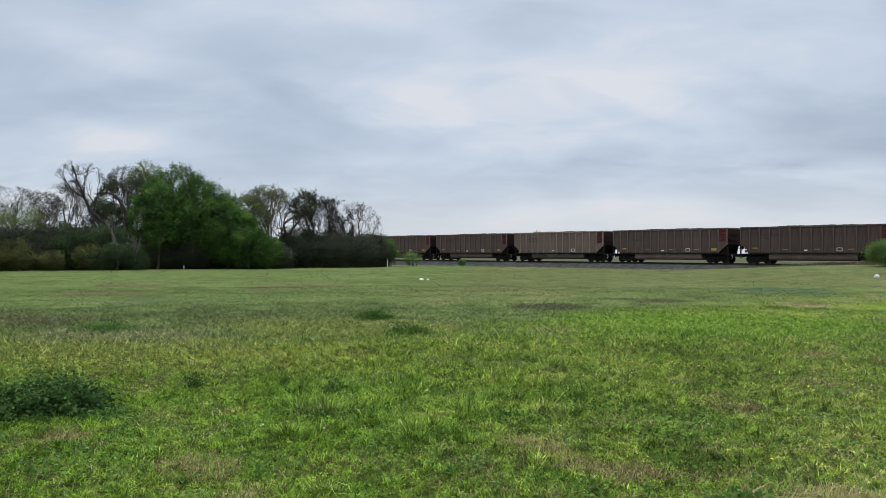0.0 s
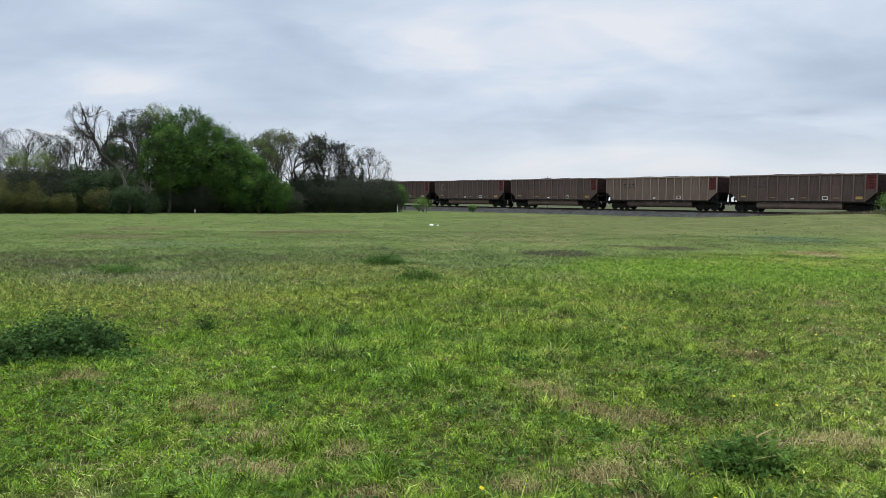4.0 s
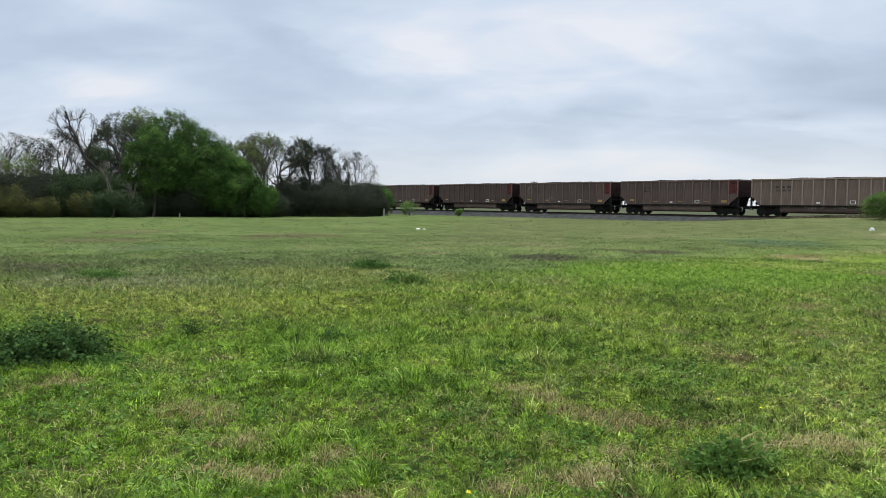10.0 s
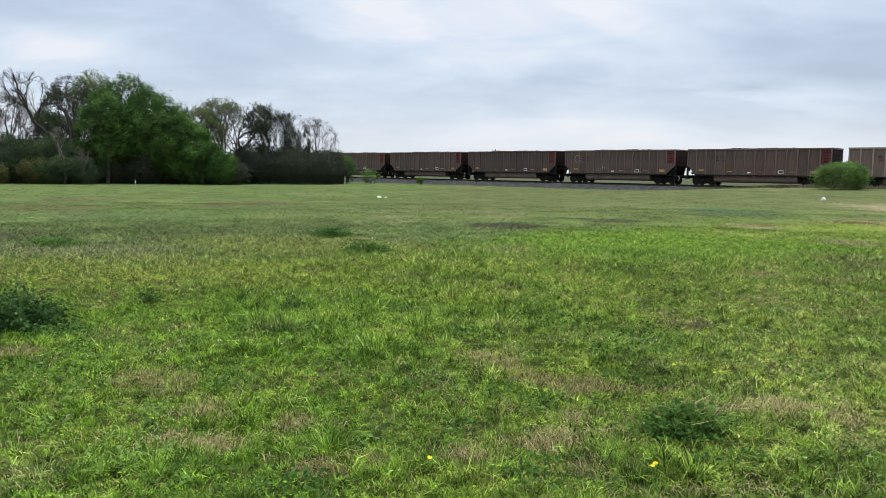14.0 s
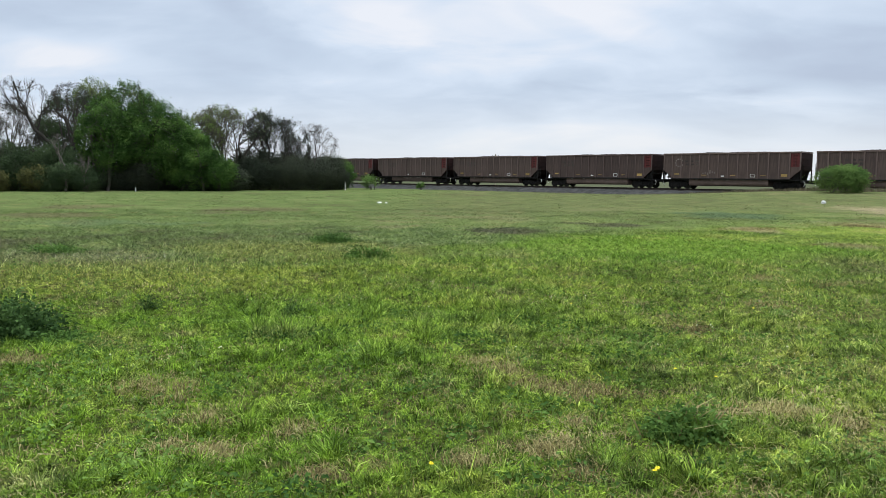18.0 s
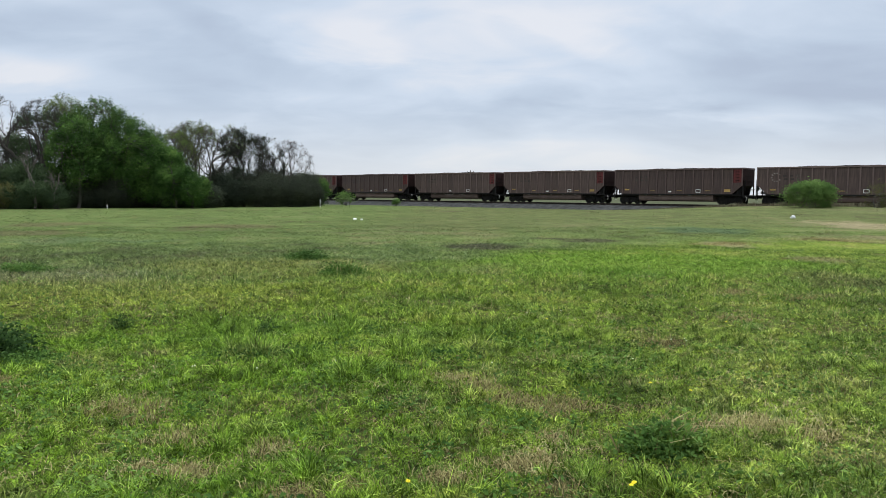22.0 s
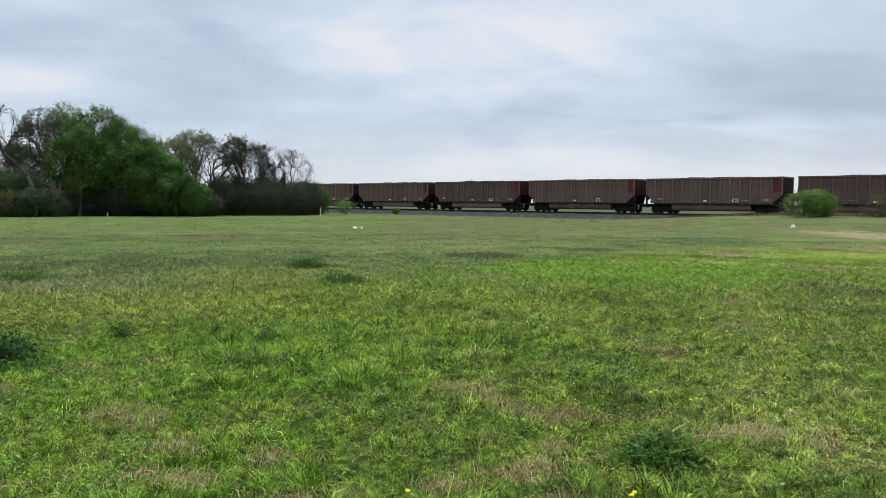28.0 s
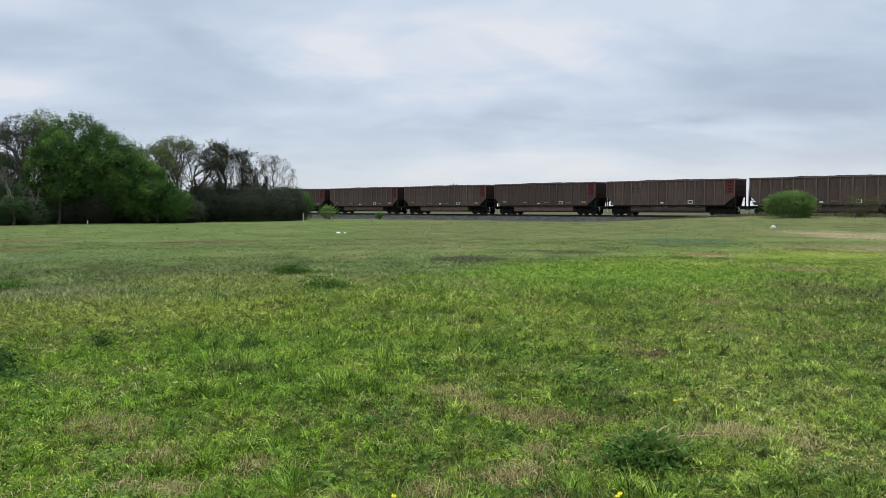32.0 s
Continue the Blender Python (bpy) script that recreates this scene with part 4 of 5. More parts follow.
            tips = np.concatenate([tips, c + rng.normal(0, 1, c.shape) * [0.55, 0.55, 0.38] * min(1.0, radius / 2.2)])
        V, Ft = leaves(rng, tips, spread, leaf_size)
        V[:, 2] = np.maximum(V[:, 2], 0.02)
        part("crown", raw_mesh("crown", V, Ft, leaf), None, root)
    return tagged(root, label, category, group)


def build_woods():
    W = "trees at the meadow's edge"
    # The big green trees, a dome that falls away to one side.
    green = dict(leaf=L_GREEN, group=W, spread=0.26, levels=5, fork=0.12, angle=0.8, up=0.0)
    build_tree("tree", -24.6, 101, 12.6, 4.6, 11, per_tip=8, limbs=17, low=0.14, label="tall broad tree in fresh green leaf", clumps=110, **green)
    build_tree("tree", -26.0, 97, 10.0, 2.9, 12, per_tip=7, limbs=11, low=0.16, label="rounded tree in fresh green leaf", clumps=60, **green)
    build_tree("tree", -22.8, 99, 10.6, 4.2, 13, per_tip=8, limbs=16, low=0.10, label="broad tree in fresh green leaf", clumps=110, **green)
    build_tree("tree", -21.2, 98, 8.3, 3.3, 19, per_tip=7, limbs=13, low=0.06, label="spreading tree in fresh green leaf", clumps=80, **green)
    build_tree("tree", -19.7, 96, 6.4, 2.4, 14, per_tip=7, limbs=11, low=0.05, label="low tree in fresh green leaf", clumps=60, **green)
    build_tree("tree", -18.5, 95, 4.4, 1.7, 15, per_tip=7, limbs=8, low=0.06, label="low green tree at the thicket's edge", leaf=L_GREEN, group=W, spread=0.22, levels=4, fork=0.08, clumps=40)
    build_tree("tree", -26.7, 104, 13.6, 2.4, 16, leaf=L_LIGHT, per_tip=2, leaf_size=0.085, limbs=11, low=0.45, fork=0.4, label="tall slim tree with sparse young leaves", group=W, spread=0.16, thin=0.7)
    # Dull, sparse and bare ones.
    airy = dict(group=W, spread=0.14, levels=6, split=3, fork=0.16, angle=0.66, up=0.08)
    build_tree("tree", -28.0, 103, 11.6, 3.6, 18, leaf=L_MID, per_tip=3, leaf_size=0.09, limbs=12, low=0.10, label="tall tree with thin dull-green leaves", group=W, levels=5, fork=0.15)
    build_tree("tree", -29.4, 103, 8.4, 3.2, 17, leaf=L_MID, per_tip=4, leaf_size=0.09, limbs=12, low=0.05, clumps=50, label="tree with thin dull-green leaves", group=W, levels=5, fork=0.12)
    build_tree("tree", -20.6, 108, 11.0, 4.0, 22, L_LIGHT, 0.6, 0.075, limbs=11, low=0.18, label="sparse tree with young yellow-green leaves", **airy)
    build_tree("tree", -19.6, 104, 9.6, 2.6, 27, L_LIGHT, 0.9, 0.08, limbs=8, low=0.1, label="slight tree with young yellow-green leaves", **airy)
    build_tree("tree", -18.4, 107, 11.2, 4.4, 21, L_LIGHT, 0.5, 0.075, limbs=11, low=0.16, label="sparse tree with young yellow-green leaves", **airy)
    build_tree("tree", -16.7, 106, 11.3, 3.8, 23, L_LIGHT, 0.45, 0.075, limbs=10, low=0.16, label="sparse tree with young yellow-green leaves", **airy)
    build_tree("tree", -15.0, 105, 10.7, 3.5, 24, L_DARK, 0.55, 0.095, bark=M_DARK_BARK, limbs=10, low=0.15, label="open tree with clumps of dark leaves", **airy)
    build_tree("tree", -13.5, 105, 9.4, 2.6, 25, L_DARK, 0.55, 0.095, bark=M_DARK_BARK, limbs=7, low=0.16, label="open tree with clumps of dark leaves", **airy)
    build_tree("tree", -11.9, 109, 9.0, 3.7, 26, limbs=8, low=0.2, label="small bare tree with fine twigs", thin=0.45, **airy)
    build_tree("tree", -28.9, 96, 12.4, 2.9, 38, bark=M_DARK_BARK, limbs=11, low=0.46, fork=0.42, lean=(-3.1, -1.7), line=((0, 0), (-0.3, 3.2), (-0.9, 5.4), (-2.1, 6.5), (-2.7, 7.4), (-3.1, 8.8), (-3.8, 10.2), (-4.2, 12.0)),
               label="tall bare tree with a crooked leaning trunk", group=W, thin=0.8, levels=5, angle=0.6, up=0.1)
    build_tree("tree", -28.3, 97, 10.0, 2.2, 40, bark=M_DARK_BARK, limbs=5, low=0.62, fork=0.55, lean=(-1.0, -0.6), line=((0, 0), (0.2, 4.0), (0.4, 6.4), (-0.2, 8.0), (-1.2, 8.9), (-2.4, 9.1)),
               label="bare tree with a trunk that bows over", group=W, thin=0.7, levels=4, angle=0.6, up=0.1)
    build_tree("tree", -27.7, 100, 12.7, 3.0, 32, leaf=L_SCRUB, per_tip=0.35, leaf_size=0.08, bark=M_BARK, limbs=5, low=0.42, label="tall half-bare tree with grey twigs", thin=0.6, **airy)
    build_tree("tree", -32.0, 100, 9.8, 3.6, 33, leaf=L_SCRUB, per_tip=0.35, leaf_size=0.08, bark=M_BARK, limbs=8, low=0.28, label="half-bare tree dense with dark twigs", thin=0.6, **airy)
    build_tree("tree", -35.0, 112, 10.4, 4.2, 34, limbs=9, low=0.2, label="bare grey tree with fine twigs", thin=0.45, **airy)
    build_tree("tree", -37.4, 112, 10.4, 4.2, 35, limbs=9, low=0.2, label="bare grey tree with fine twigs", thin=0.45, **airy)
    build_tree("tree", -33.4, 100, 7.4, 2.8, 36, leaf=L_LIGHT, per_tip=2, leaf_size=0.08, bark=M_PALE_BARK, limbs=10, low=0.15, line=((0, 0), (-0.7, 2.0), (-2.0, 4.4), (-2.6, 5.8)), lean=(-1.6, -0.9), label="pale leaning tree with thin yellow-green leaves", group=W, thin=0.8)
    build_tree("tree", -33.3, 104, 9.2, 3.3, 39, leaf=L_SCRUB, per_tip=0.4, leaf_size=0.08, limbs=9, low=0.3, label="half-bare tree dense with dark twigs", thin=0.6, **airy)
    build_tree("tree", -28.6, 93, 6.3, 1.4, 37, bark=M_PALE_BARK, limbs=5, low=0.5, line=((0, 0), (0.1, 2.2), (-0.6, 4.6), (-1.3, 5.6)), lean=(-0.8, -0.4), label="pale-barked leaning tree, nearly leafless", group=W, thin=0.8, levels=4)
    build_tree("tree", -27.4, 93, 4.4, 1.0, 41, bark=M_PALE_BARK, limbs=4, low=0.5, line=((0, 0), (-0.1, 1.4), (0.4, 2.8), (0.5, 3.9)), label="thin pale forked sapling, leafless", group=W, thin=0.6, levels=4)
    # The thicket under and between them: many separate bushes, two deep.
    rng = random.Random(17)
    brush = dict(stems=4, fork=0.0, low=0.0, angle=0.8, category="bush", levels=4, drawn=3, ratio=0.7, up=-0.02)
    for row in (0, 1):
        for k in range(24):
            az = -38.5 + 1.22 * k + 0.6 * row + rng.uniform(-0.3, 0.3)
            if az > -10.4:
                continue
            far = (96 if az < -29 else 99 if az < -17 else 104) + 5.5 * row
            tall = 5.0 if az < -28 else 3.4 if az < -17.5 else 5.0 if az < -12.5 else 4.2
            leaf = L_SCRUB if rng.random() < 0.55 else L_MID if az < -26 else L_DARK
            build_tree("bush", az, far + rng.uniform(-1.5, 2.5), tall * rng.uniform(0.85, 1.12), rng.uniform(1.9, 2.5), 60 + k + 40 * row, leaf, 11 if row == 0 else 5, 0.085 if row == 0 else 0.12, limbs=12, clumps=90 if row == 0 else 45,
                       label="dense dull thicket bush at the wood's edge", group="thicket at the meadow's edge", spread=0.26, **brush)
    for k, (az, d, h, r) in enumerate([(-10.5, 107, 4.2, 1.7), (-9.7, 110, 3.7, 1.5)]):
        build_tree("bush", az, d, h, r, 190 + k, L_GREEN if k else L_SCRUB, 11, 0.09, limbs=12, clumps=50, label="olive-green bush at the end of the thicket", group="thicket at the meadow's edge", spread=0.24, **brush)
    for k, (az, h, r) in enumerate([(-32.7, 2.1, 1.2), (-30.5, 2.9, 1.3), (-34.6, 3.4, 1.6), (-36.4, 3.8, 1.8), (-28.7, 3.1, 1.5), (-27.4, 2.6, 1.4), (-29.6, 2.4, 1.2)]):
        build_tree("bush", az, 93, h, r, 200 + k, L_OLIVE if k < 4 else L_MID, 4 if k < 4 else 7, 0.08, limbs=10, clumps=25, label="yellow-olive brush in front of the wood", group="brush before the wood", spread=0.2, **brush)
    # Lone shrubs by the track.
    brush["category"] = "shrub"
    build_tree("shrub", -7.6, 108, 2.05, 1.5, 111, L_FRESH, 2.5, 0.075, limbs=9, label="small light-green shrub beside the ballast", spread=0.17, **brush)
    build_tree("shrub", -3.85, 106, 1.1, 0.5, 112, L_FRESH, 2.2, 0.06, limbs=6, label="small green sprout beside the ballast", spread=0.1, **brush)
    build_tree("shrub", 25.55, 74.5, 2.15, 2.0, 113, L_FRESH, 9, 0.065, limbs=24, clumps=30, label="rounded fresh-green shrub before the track", spread=0.15, **brush)
    for k, (az, d, h, r) in enumerate([(29.6, 75, 2.0, 1.3), (31.4, 75.5, 2.3, 1.5), (33.2, 76, 2.2, 1.4)]):
        build_tree("shrub", az, d, h, r, 120 + k, L_OLIVE, 2.4, 0.06, limbs=9, label="thin olive-grey scrub before the track", spread=0.16, group="scrub by the track", **brush)


build_woods()

# ---- small standing things ----


def build_smalls():
    at = ground_at(-9.51, 105.5)
    post = new("marker_post")
    post.location = at
    part("shaft", box_bm(bmesh.new(), -0.055, 0.055, -0.055, 0.055, -0.1, 1.1, 0.012), M_POST, post)
    part("cap", prism_bm(bmesh.new(), [(-0.07, 1.1), (0.07, 1.1), (0.04, 1.16), (-0.04, 1.16)], -0.07, 0.07), M_POST, post)
    tagged(post, "short square white marker post at the thicket's end", "post")
    stake = new("marker_stake")
    stake.location = ground_at(-24.2, 94)
    part("shaft", box_bm(bmesh.new(), -0.045, 0.045, -0.03, 0.03, -0.1, 0.44, 0.01), M_POST, stake)
    part("cap", box_bm(bmesh.new(), -0.05, 0.05, -0.035, 0.035, 0.44, 0.50, 0.01), M_SCRAWL, stake)
    tagged(stake, "small whitish stake in the grass before the trees", "stake")
    # The lump of white rubbish: a crumpled sheet.
    def crumple(name, az, d, size, seed, label):
        rng = np.random.default_rng(seed)
        bm = bmesh.new()
        bmesh.ops.create_icosphere(bm, subdivisions=3, radius=1.0)
        for v in bm.verts:
            k = 1 + 0.28 * noise.noise(v.co * 2.3 + Vector((seed, 0, 0))) + 0.12 * noise.noise(v.co * 6)
            v.co = Vector((v.co.x * size[0], v.co.y * size[1], max(v.co.z, -0.25) * size[2])) * k
        ob = new(name, mesh_of(name, bm, M_LITTER))
        p = ground_at(az, d)
        ob.location = (p.x, p.y, p.z + size[2] * 0.3)
        return tagged(ob, label, "litter")
    crumple("plastic_bag", -6.95, 50.5, (0.15, 0.10, 0.06), 2, "crumpled white plastic bag lying in the grass")
    crumple("plastic_bag", -6.45, 50.4, (0.09, 0.07, 0.04), 5, "crumpled white plastic bag lying in the grass")
    crumple("white_ball", 24.49, 60.5, (0.17, 0.17, 0.16), 9, "round white lump of plastic in the grass")
    pole = new("utility_pole")
    pole.location = ground_at(1.75, 190)
    part("shaft", cyl_bm(bmesh.new(), (0, 0, -0.5), (0, 0, 7.6), 0.16, 0.11, 10), M_POLE, pole)
    part("crossarm", box_bm(bmesh.new(), -0.85, 0.85, -0.06, 0.06, 7.15, 7.3), M_POLE, pole)
    for x in (-0.7, 0.0, 0.7):
        part("insulator", cyl_bm(bmesh.new(), (x, 0, 7.3), (x, 0, 7.5 if x else 7.75), 0.06, 0.04, 8), M_BLACK, pole)
    tagged(pole, "distant wooden utility pole with a crossarm", "pole")


build_smalls()

# ---- grass ----
rng = np.random.default_rng(21)
DRY = [(-2.43, 5.44, 0.20), (-2.16, 5.42, 0.19), (-1.69, 4.86, 0.18), (-1.8, 4.4, 0.09), (-1.51, 4.29, 0.16), (-1.09, 4.69, 0.14), (-0.79, 3.97, 0.15), (-0.51, 4.11, 0.10), (0.07, 6.3, 0.17), (0.27, 6.03, 0.16),
       (0.45, 5.71, 0.18), (0.9, 5.57, 0.2), (2.0, 5.18, 0.22), (2.27, 5.12, 0.18), (2.46, 4.92, 0.13), (0.7, 4.91, 0.11), (0.5, 4.42, 0.19), (0.01, 4.16, 0.14), (0.61, 4.0, 0.11), (0.27, 5.07, 0.11), (4.83, 12.73, 0.3),
       (3.7, 9.53, 0.2), (5.38, 11.46, 0.3), (2.41, 8.2, 0.25), (-3.79, 6.07, 0.25), (9.07, 24.9, 0.7), (9.0, 18.6, 0.6), (14.5, 28.0, 1.4)]
DARK = [(-2.68, 5.08, 0.22), (-2.03, 4.79, 0.18), (-1.87, 5.46, 0.16), (-1.39, 7.25, 0.28), (-1.82, 6.94, 0.26), (-0.98, 6.42, 0.24), (-0.6, 4.33, 0.14), (-0.87, 3.68, 0.15), (1.59, 7.1, 0.4), (1.21, 6.75, 0.32), (0.32, 5.33, 0.25),
        (0.51, 5.14, 0.19), (1.91, 7.36, 0.28), (-2.17, 7.23, 0.28), (0.05, 7.3, 0.4), (0.86, 8.18, 0.5), (-1.09, 8.46, 0.5), (-3.37, 5.26, 0.3), (-2.64, 4.43, 0.22), (-0.38, 5.52, 0.25), (-0.04, 4.65, 0.16), (1.62, 4.08, 0.15),
        (1.29, 3.99, 0.15), (-3.12, 5.96, 0.5), (-8.46, 14.87, 0.8), (-3.3, 17.8, 0.8), (2.31, 16.4, 0.5), (3.9, 14.7, 0.5)]


def in_spots(x, y, spots):
    out, ragged = np.zeros_like(x), waves(x, y, 0.35, 16)
    for a, b, r in spots:
        out = np.maximum(out, smooth(np.hypot(x - a, (y - b) * 0.8) + 0.22 * r * ragged, r * 1.2, r * 0.3))
    return out


def scatter(n, d0, d1, half_angle=39.5, power=1.0):
    """Places on the ground between two distances ahead of the eye, thinning out with the distance."""
    k = rng.uniform(0, 1, n)
    d = (d0 ** power + k * (d1 ** power - d0 ** power)) ** (1 / power)
    a = np.radians(rng.uniform(-half_angle, half_angle, n))
    return d * np.sin(a), d * np.cos(a), d


def blades(x, y, h, w, lean, segs=2):
    """Blades of grass at x, y of height h, width w; lean: how far the tip hangs over, in heights."""
    n = len(x)
    z = ground_z(x, y) - 0.01
    turn, way = rng.uniform(0, 6.28, n), rng.uniform(0, 6.28, n)
    side = np.stack([np.cos(turn), np.sin(turn), 0 * turn], -1) * (w / 2)[:, None]
    over = np.stack([np.cos(way), np.sin(way), 0 * way], -1) * (h * lean)[:, None]
    base = np.stack([x, y, z], -1)
    up = np.stack([0 * h, 0 * h, h], -1)
    if segs == 1:
        v = np.stack([base - side, base + side, base + up + over], 1)
        return v.reshape(-1, 3), np.arange(n * 3).reshape(n, 3)
    mid = base + up * 0.6 + over * 0.3
    v = np.stack([base - side * 0.8, base + side * 0.8, mid - side, mid + side, base + up * (1 - 0.25 * np.abs(lean))[:, None] + over], 1)
    k = np.arange(n)[:, None] * 5
    return v.reshape(-1, 3), np.concatenate([k + [0, 1, 3], k + [0, 3, 2], k + [2, 3, 4]])


def put_stuff(name, parts, mat, label, category):
    V = np.concatenate([p[0] for p in parts])
    start = np.cumsum([0] + [len(p[0]) for p in parts[:-1]])
    Ft = np.concatenate([p[1] + s for p, s in zip(parts, start)])
    return tagged(new(name, raw_mesh(name, V, Ft, mat)), label, category, kind="stuff")


def build_grass():
    sets = []
    for n, d0, d1, segs, wide, power in ((170000, 3.2, 9.5, 2, 0.0070, 1.25), (300000, 3.2, 9.5, 1, 0.0072, 1.25), (360000, 8.5, 25.0, 1, 0.012, 0.85), (60000, 0.2, 14.0, 1, 0.011, 1.4), (110000, 19.0, 40.0, 1, 0.020, 0.3), (110000, 30.0, 106.0, 1, 0.030, 0.5)):
        x, y, d = scatter(n, d0, d1, 180 if d0 < 1 else 39.5, power=power)
        # Blades stand in tufts.
        x, y = x + 0.05 * waves(x, y, 0.23, 3), y + 0.05 * waves(x, y, 0.21, 4)
        lush = 0.5 + 0.5 * waves(x, y, 1.6, 5)
        edge = y + 2.2 * waves(x, y, 9.0, 6)
        ridge = smooth(edge, 8.5, 10.5) * smooth(edge, 18.5, 14.5)
        keep = rng.uniform(0, 1, n) < 0.5 + 0.5 * np.clip(lush, 0, 1) - 0.6 * in_spots(x, y, DRY)
        s, q = x * ALONG.x + y * ALONG.y, x * ACROSS.x + y * ACROSS.y
        keep &= q < TRACK_D - 3.4
        if d0 > 25:
            keep &= (rng.uniform(0, 1, n) < 0.35 + 0.9 * waves(x, y, 3.2, 14)) & (d < np.where(x < -0.17 * y, 92, 200))
        x, y, d, lush, ridge = (a[keep] for a in (x, y, d, lush, ridge))
        tuft = np.clip(0.5 + 0.7 * waves(x, y, 0.30, 8) + 0.6 * waves(x, y, 0.13, 18), 0, 1.7) * np.clip(0.6 + 0.7 * waves(x, y, 0.8, 11), 0.25, 1.5)
        if d0 > 15:
            tuft = 0.3 + tuft * 0.4
        h = rng.uniform(0.022, 0.07, len(x)) * (0.48 + 1.0 * tuft) * (0.8 + 0.5 * np.clip(lush, 0, 1)) * (1 + 0.6 * ridge) * (0.78 if d0 > 8 else 0.95) + 0.0006 * d
        if d0 > 25:
            h = h * rng.uniform(0.7, 1.4, len(x))
        w = wide * rng.uniform(0.6, 1.4, len(x)) * (1 + 0.012 * d)
        sets.append(blades(x, y, h, w, rng.uniform(0.1, 1.9, len(x)) if d0 < 15 else rng.uniform(0.8, 3.2, len(x)), segs))
    put_stuff("grass", sets[:4], M_GRASS, "short uneven green and yellowing meadow grass", "grass")
    put_stuff("far_grass", sets[4:], M_GRASS_FAR, "mottled olive-green grass of the farther meadow", "grass")
    # Broad taller blades in bright tufts.
    cx, cy, cd = scatter(1500, 3.3, 16.0, power=1.0)
    x = np.repeat(cx, 14) + rng.normal(0, 0.035, 21000)
    y = np.repeat(cy, 14) + rng.normal(0, 0.035, 21000)
    h = np.repeat(rng.uniform(0.04, 0.09, 1500), 14) * rng.uniform(0.6, 1.2, 21000)
    put_stuff("tall_grass", [blades(x, y, h, 0.0055 * rng.uniform(0.7, 1.3, 21000) * (1 + 0.04 * np.hypot(x, y)), rng.uniform(0.1, 0.7, 21000))], M_LUSH, "taller bright tufts of broad-bladed grass", "grass")
    # Straw: thin, lying criss-cross in the worn places.
    x, y, d = scatter(300000, 3.3, 46.0, power=0.75)
    p = in_spots(x, y, DRY) + (0.5 * smooth(waves(x, y, 0.9, 7), 0.0, 0.8) * (0.6 + 0.4 * smooth(x, -2, 1.5)) + 0.14 + 0.10 * smooth(x, -1.0, 2.0)) * smooth(d, 18, 9)
    keep = rng.uniform(0, 1, len(x)) < p
    x, y, d = x[keep], y[keep], d[keep]
    n = len(x)
    put_stuff("dry_grass", [blades(x, y, rng.uniform(0.02, 0.075, n) * (1 + 0.01 * d), 0.0045 * (1 + 0.09 * d), rng.uniform(0.4, 2.2, n))], M_STRAW, "dry straw-coloured grass in worn patches", "dry grass")
    # Matted straw in each worn patch.
    mats_ = []
    for a, b, r in DRY:
        n = int(min(1300 if b > 8 else 2600, (9000 if b > 8 else 26000) * r * r))
        u = rng.uniform(0, 6.28, n)
        k = rng.uniform(0, 1, n) ** 0.65 * r * 1.3 * (1 + 0.38 * np.sin(3 * u + 9 * a) + 0.25 * np.sin(7 * u + 5 * b))
        x, y = a + np.cos(u) * k * 1.15, b + np.sin(u) * k * 0.85
        mats_.append(blades(x, y, rng.uniform(0.02, 0.085, n) * (0.7 + 0.5 * np.abs(waves(x, y, 0.12, 6))) * (1 + 0.008 * b), np.full(n, 0.0034 * (1 + 0.12 * b)), rng.uniform(0.1, 1.5, n), 2 if b < 10 else 1))
    put_stuff("straw_mat", mats_, M_DEAD, "matted dry straw in worn patches of the meadow", "dry grass")
    # Straw-coloured weeds along the verge.
    s = rng.uniform(-80, 12, 18000)
    q = TRACK_D - 3.0 + 6.0 * rng.uniform(0, 1, 18000) ** 1.6
    x, y = ALONG.x * s + ACROSS.x * q, ALONG.y * s + ACROSS.y * q
    h = rng.uniform(0.12, 0.5, 18000) * (0.25 + 0.75 * smooth(s, -42, -27)) * (0.6 + 0.4 * np.abs(waves(s, q, 3.0, 2)))
    put_stuff("verge_weeds", [blades(x, y, h + 0.05, rng.uniform(0.03, 0.07, 18000), rng.uniform(0.1, 0.6, 18000))], M_VERGE, "brownish dry weeds along the railway verge", "weeds")
    # Small leaves low among the blades.
    x, y, d = scatter(140000, 3.3, 13.0, power=1.15)
    keep = rng.uniform(0, 1, len(x)) < 0.55 + 0.6 * waves(x, y, 0.7, 12) - 0.8 * in_spots(x, y, DRY)
    x, y, d = x[keep], y[keep], d[keep]
    c = np.stack([x, y, ground_z(x, y) + rng.uniform(0.01, 0.05, len(x))], -1)
    put_stuff("low_herbs", [leaves(rng, c, 0.006, 0.0072 + 0.0005 * d[:, None], 0.6)], M_LEAF, "small-leaved green herbs low among the grass", "weeds")
    # Clover and other small broad leaves.
    x, y, d = scatter(160000, 3.3, 15.0, power=1.2)
    p = np.clip(0.28 * smooth(waves(x, y, 1.3, 9), 0.0, 0.8) + 0.6 * in_spots(x, y, DARK), 0, 1) * (1 - 0.9 * in_spots(x, y, DRY))
    keep = rng.uniform(0, 1, len(x)) < p
    x, y = x[keep], y[keep]
    c = np.stack([x, y, ground_z(x, y) + rng.uniform(0.015, 0.075, len(x))], -1)
    put_stuff("clover", [leaves(rng, c, 0.008, 0.016, 0.35)], M_CLOVER, "low dark-green clover and broad-leaved weeds", "weeds")


build_grass()


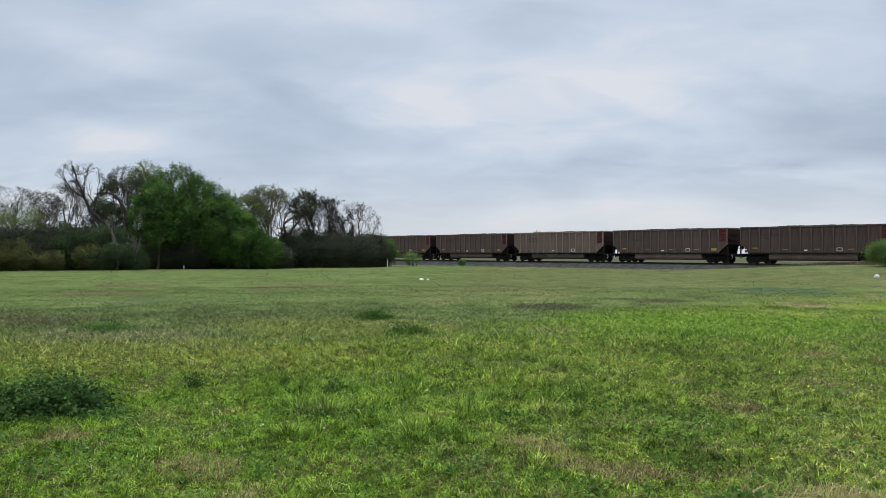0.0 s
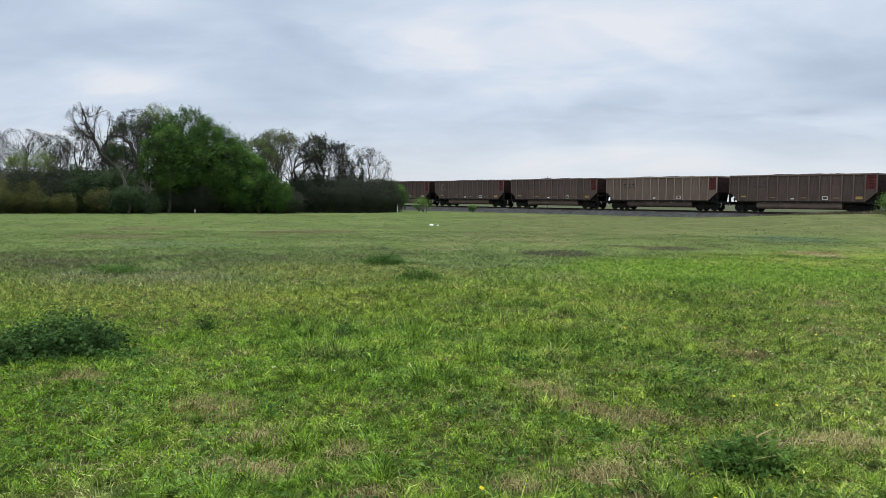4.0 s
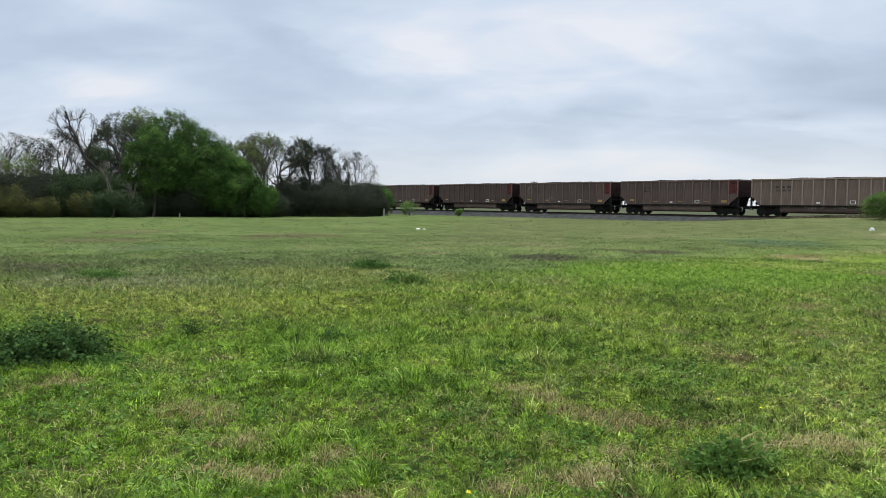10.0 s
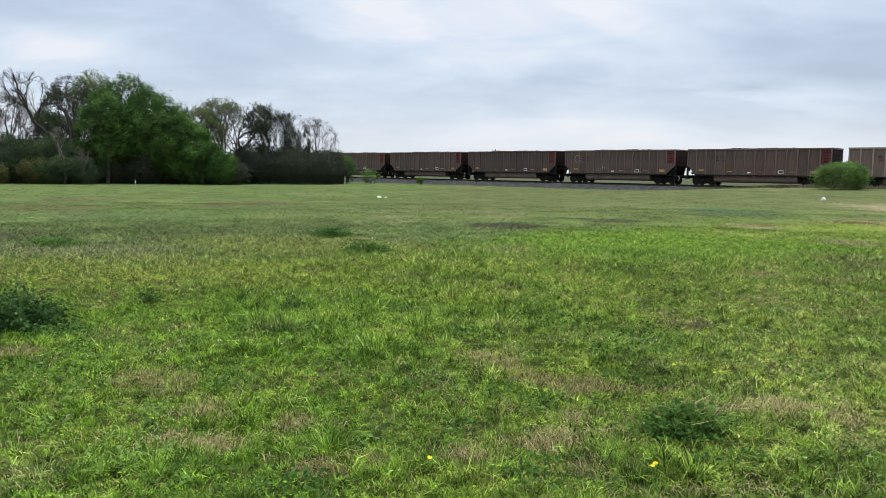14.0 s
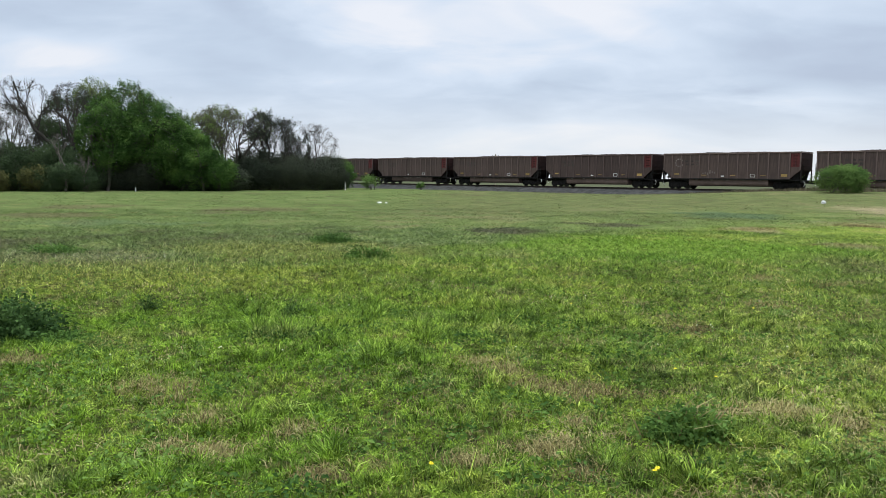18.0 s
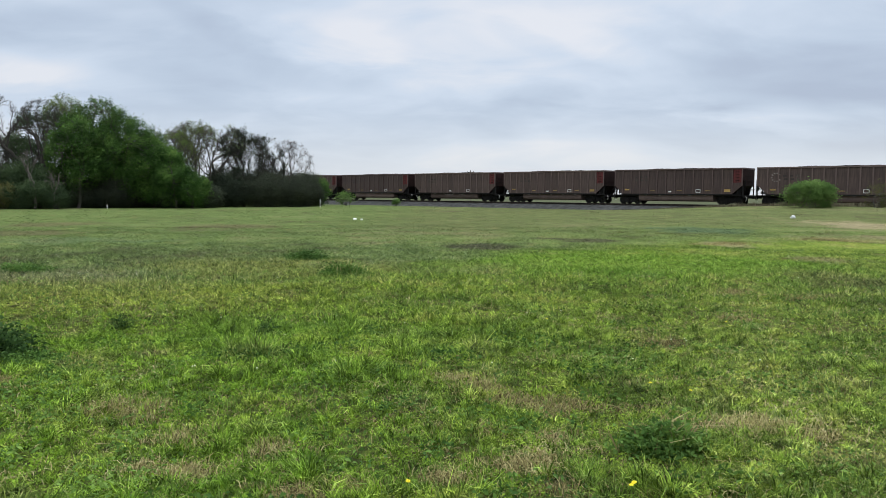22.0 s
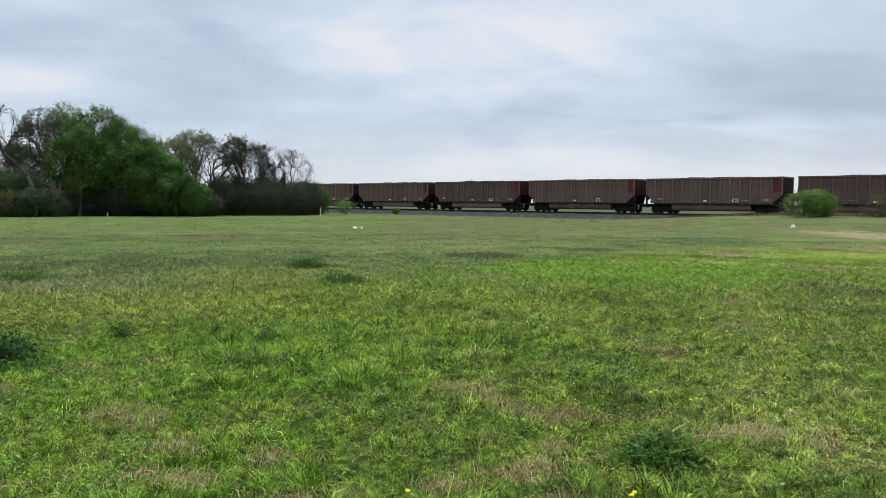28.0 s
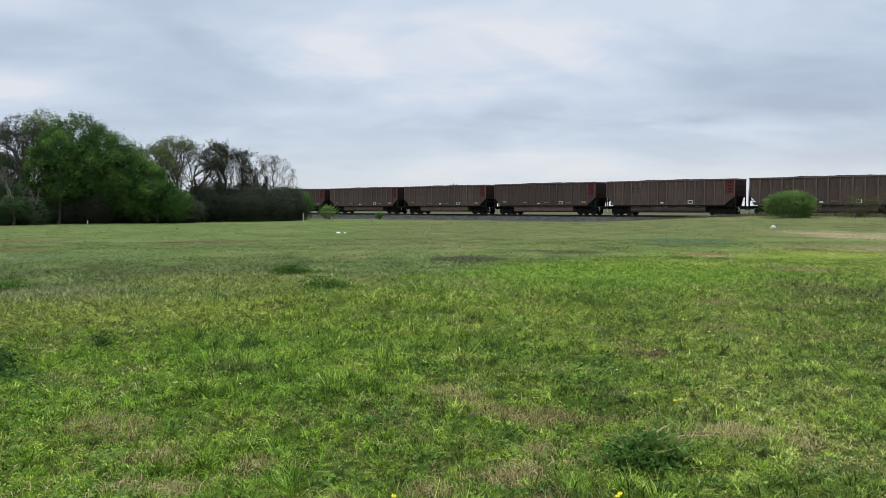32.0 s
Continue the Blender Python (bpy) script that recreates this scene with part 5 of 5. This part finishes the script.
def build_bush(name, x, y, rx, ry, h, n, size, mat, label, seed, blades_n=0):
    """A low leafy plant: stems, a dome of small leaves with an uneven outline, and some long blades."""
    g = np.random.default_rng(seed)
    root = new(name)
    z0 = float(ground_z(x, y))
    root.location = (x, y, z0)
    u = g.normal(0, 1, (n, 3))
    u /= np.linalg.norm(u, axis=1, keepdims=True)
    u[:, 2] = np.abs(u[:, 2])
    r = g.uniform(0.2, 1.0, (n, 1)) ** 0.6
    lump = 1 + 0.24 * np.sin(u[:, :1] * 7 + 2 * u[:, 1:2] * 5 + seed) + 0.20 * np.sin(u[:, 1:2] * 13 + u[:, 2:] * 9 + seed * 2) + 0.14 * np.sin(u[:, :1] * 19 + u[:, 2:] * 17)
    c = u * r * lump * [rx, ry, h]
    V, Ft = leaves(g, c, 0.015, size, 0.6)
    part("foliage", raw_mesh("foliage", V, Ft, mat), None, root)
    stems = []
    for k in range(40):
        e = c[g.integers(0, n)]
        stems.append((bend(g, np.array([e[0] * 0.25, e[1] * 0.25, -0.03]), e, 4, 0.2), np.array([0.006, 0.005, 0.004, 0.002])))
    V, Fq = tubes(stems, 4)
    part("stem_cluster", raw_mesh("stem_cluster", V, Fq, M_LUSH), None, root).name = "stalk_work"
    if blades_n:
        m = max(10, blades_n // 5)
        V, Ft = blades(x + g.normal(0, rx * 0.35, m), y + g.normal(0, ry * 0.35, m), g.uniform(0.8, 1.2, m) * h * 1.5, np.full(m, 0.015), g.uniform(0.5, 1.3, m))
        part("dry_blade_tuft", raw_mesh("dry_blade_tuft", V - [x, y, z0], Ft, M_STRAW), None, root, "straw-coloured arching blades")
        V, Ft = blades(x + g.normal(0, rx * 0.28, blades_n), y + g.normal(0, ry * 0.28, blades_n), g.uniform(0.6, 1.0, blades_n) * h * 1.45, np.full(blades_n, 0.016), g.uniform(0.2, 1.3, blades_n))
        part("blade_tuft", raw_mesh("blade_tuft", V - [x, y, z0], Ft, M_LUSH), None, root)
    return tagged(root, label, "plant")


def build_plants():
    build_bush("weed_bush", -4.55, 7.15, 0.50, 0.45, 0.36, 9000, 0.021, M_BUSH, "low dense dark-green leafy weed bush in the meadow", 3)
    build_bush("weed_bush", -4.95, 6.85, 0.50, 0.45, 0.25, 7000, 0.021, M_BUSH, "low spreading dark-green leafy weed bush in the meadow", 4)
    build_bush("weed_tuft", -3.95, 7.0, 0.35, 0.3, 0.10, 1800, 0.018, M_CLOVER, "low leafy weeds spreading from the dark bush", 14)
    build_bush("weed_tuft", 1.36, 4.62, 0.30, 0.22, 0.19, 2400, 0.018, M_TUFT, "leafy weed tuft with long arching grass blades", 5, 120)
    build_bush("weed_tuft", -3.29, 17.8, 0.55, 0.4, 0.22, 2500, 0.02, M_CLOVER, "dark weed clump in the meadow", 6)
    build_bush("weed_tuft", -2.04, 15.0, 0.5, 0.35, 0.22, 2000, 0.02, M_CLOVER, "green weed clump on the meadow's rise", 7, 90)
    build_bush("weed_tuft", -8.4, 14.9, 0.6, 0.4, 0.16, 2200, 0.02, M_CLOVER, "dark weed clump in the meadow", 8)
    build_bush("weed_tuft", -2.05, 8.45, 0.16, 0.12, 0.20, 500, 0.012, M_BUSH, "thin dark upright weed in the meadow", 9)
    build_bush("weed_tuft", -3.82, 8.8, 0.15, 0.12, 0.16, 450, 0.012, M_BUSH, "thin dark upright weed in the meadow", 10)


build_plants()


def flower(name, mat, size, label):
    root = new(name)
    bm = bmesh.new()
    cyl_bm(bm, (0, 0, -0.03), (0, 0, 0.10), 0.0022, 0.0018, 5)
    part("stem", bm, M_LUSH, root)
    bm = bmesh.new()
    for ring, (m, rr, lift) in enumerate(((14, 1.0, 0.002), (10, 0.65, 0.006), (6, 0.35, 0.009))):
        for k in range(m):
            a = 6.283 * k / m + ring * 0.3
            c, s = math.cos(a), math.sin(a)
            p = [(0, 0, 0.10), (size * rr * 0.6 * c - 0.16 * size * s, size * rr * 0.6 * s + 0.16 * size * c, 0.10 + lift), (size * rr * c, size * rr * s, 0.10 + lift * 0.8), (size * rr * 0.6 * c + 0.16 * size * s, size * rr * 0.6 * s - 0.16 * size * c, 0.10 + lift)]
            bm.faces.new([bm.verts.new(q) for q in p])
    part("bloom", bm, mat, root)
    return tagged(root, label, "flower", "flowers in the meadow")


def build_flowers():
    g = random.Random(31)
    y0 = flower("dandelion", M_DANDELION, 0.016, "yellow dandelion in bloom in the grass")
    c0 = flower("meadow_flower", M_PETAL, 0.011, "small cream meadow flower in the grass")
    def at(x, y):
        return pose(x, y, float(ground_z(x, y)), g.uniform(-8, 8), g.uniform(-25, 5), g.uniform(0, 360))
    y0.matrix_world = at(-0.22, 3.98)
    for x, y in ((1.02, 3.93), (0.98, 3.86), (1.64, 6.0), (1.88, 5.8), (1.25, 9.1), (3.3, 8.9), (-1.9, 9.0)):
        copy_thing(y0, at(x, y))
    c0.matrix_world = at(-2.1, 8.72)
    for k in range(70):
        d, a = 6.2 + 11 * g.random() ** 1.2, radians(g.uniform(-36, 33))
        copy_thing(c0, at(d * math.sin(a), d * math.cos(a)))


build_flowers()

# ---- what moves ----


def motions():
    def travelled(t):
        slip = np.interp(t, (0, 3, 6, 10, 13, 17, 20.5, 25, 28.5, 32), (-0.11, -0.11, -0.05, 0.02, 0.27, 0.18, 0.06, 0.0, -0.08, -0.14))
        return SPEED * t + float(slip)
    for ob, s in CARS:
        walk(ob, [(t, car_pose(s + travelled(t))) for t in (0.0, 3.0, 6.0, 10.0, 13.0, 17.0, 20.5, 25.0, 28.5, 32.0)])
        for b in ob.children:
            if b.name.startswith("bogie"):
                for w in b.children:
                    if w.name.startswith("wheelset"):
                        x = w.location.x
                        walk(w, [(k / 5, Matrix.Translation((x, 0, WHEEL_R)) @ Matrix.Rotation(travelled(k / 5) / WHEEL_R, 4, "Y")) for k in range(161)])


motions()
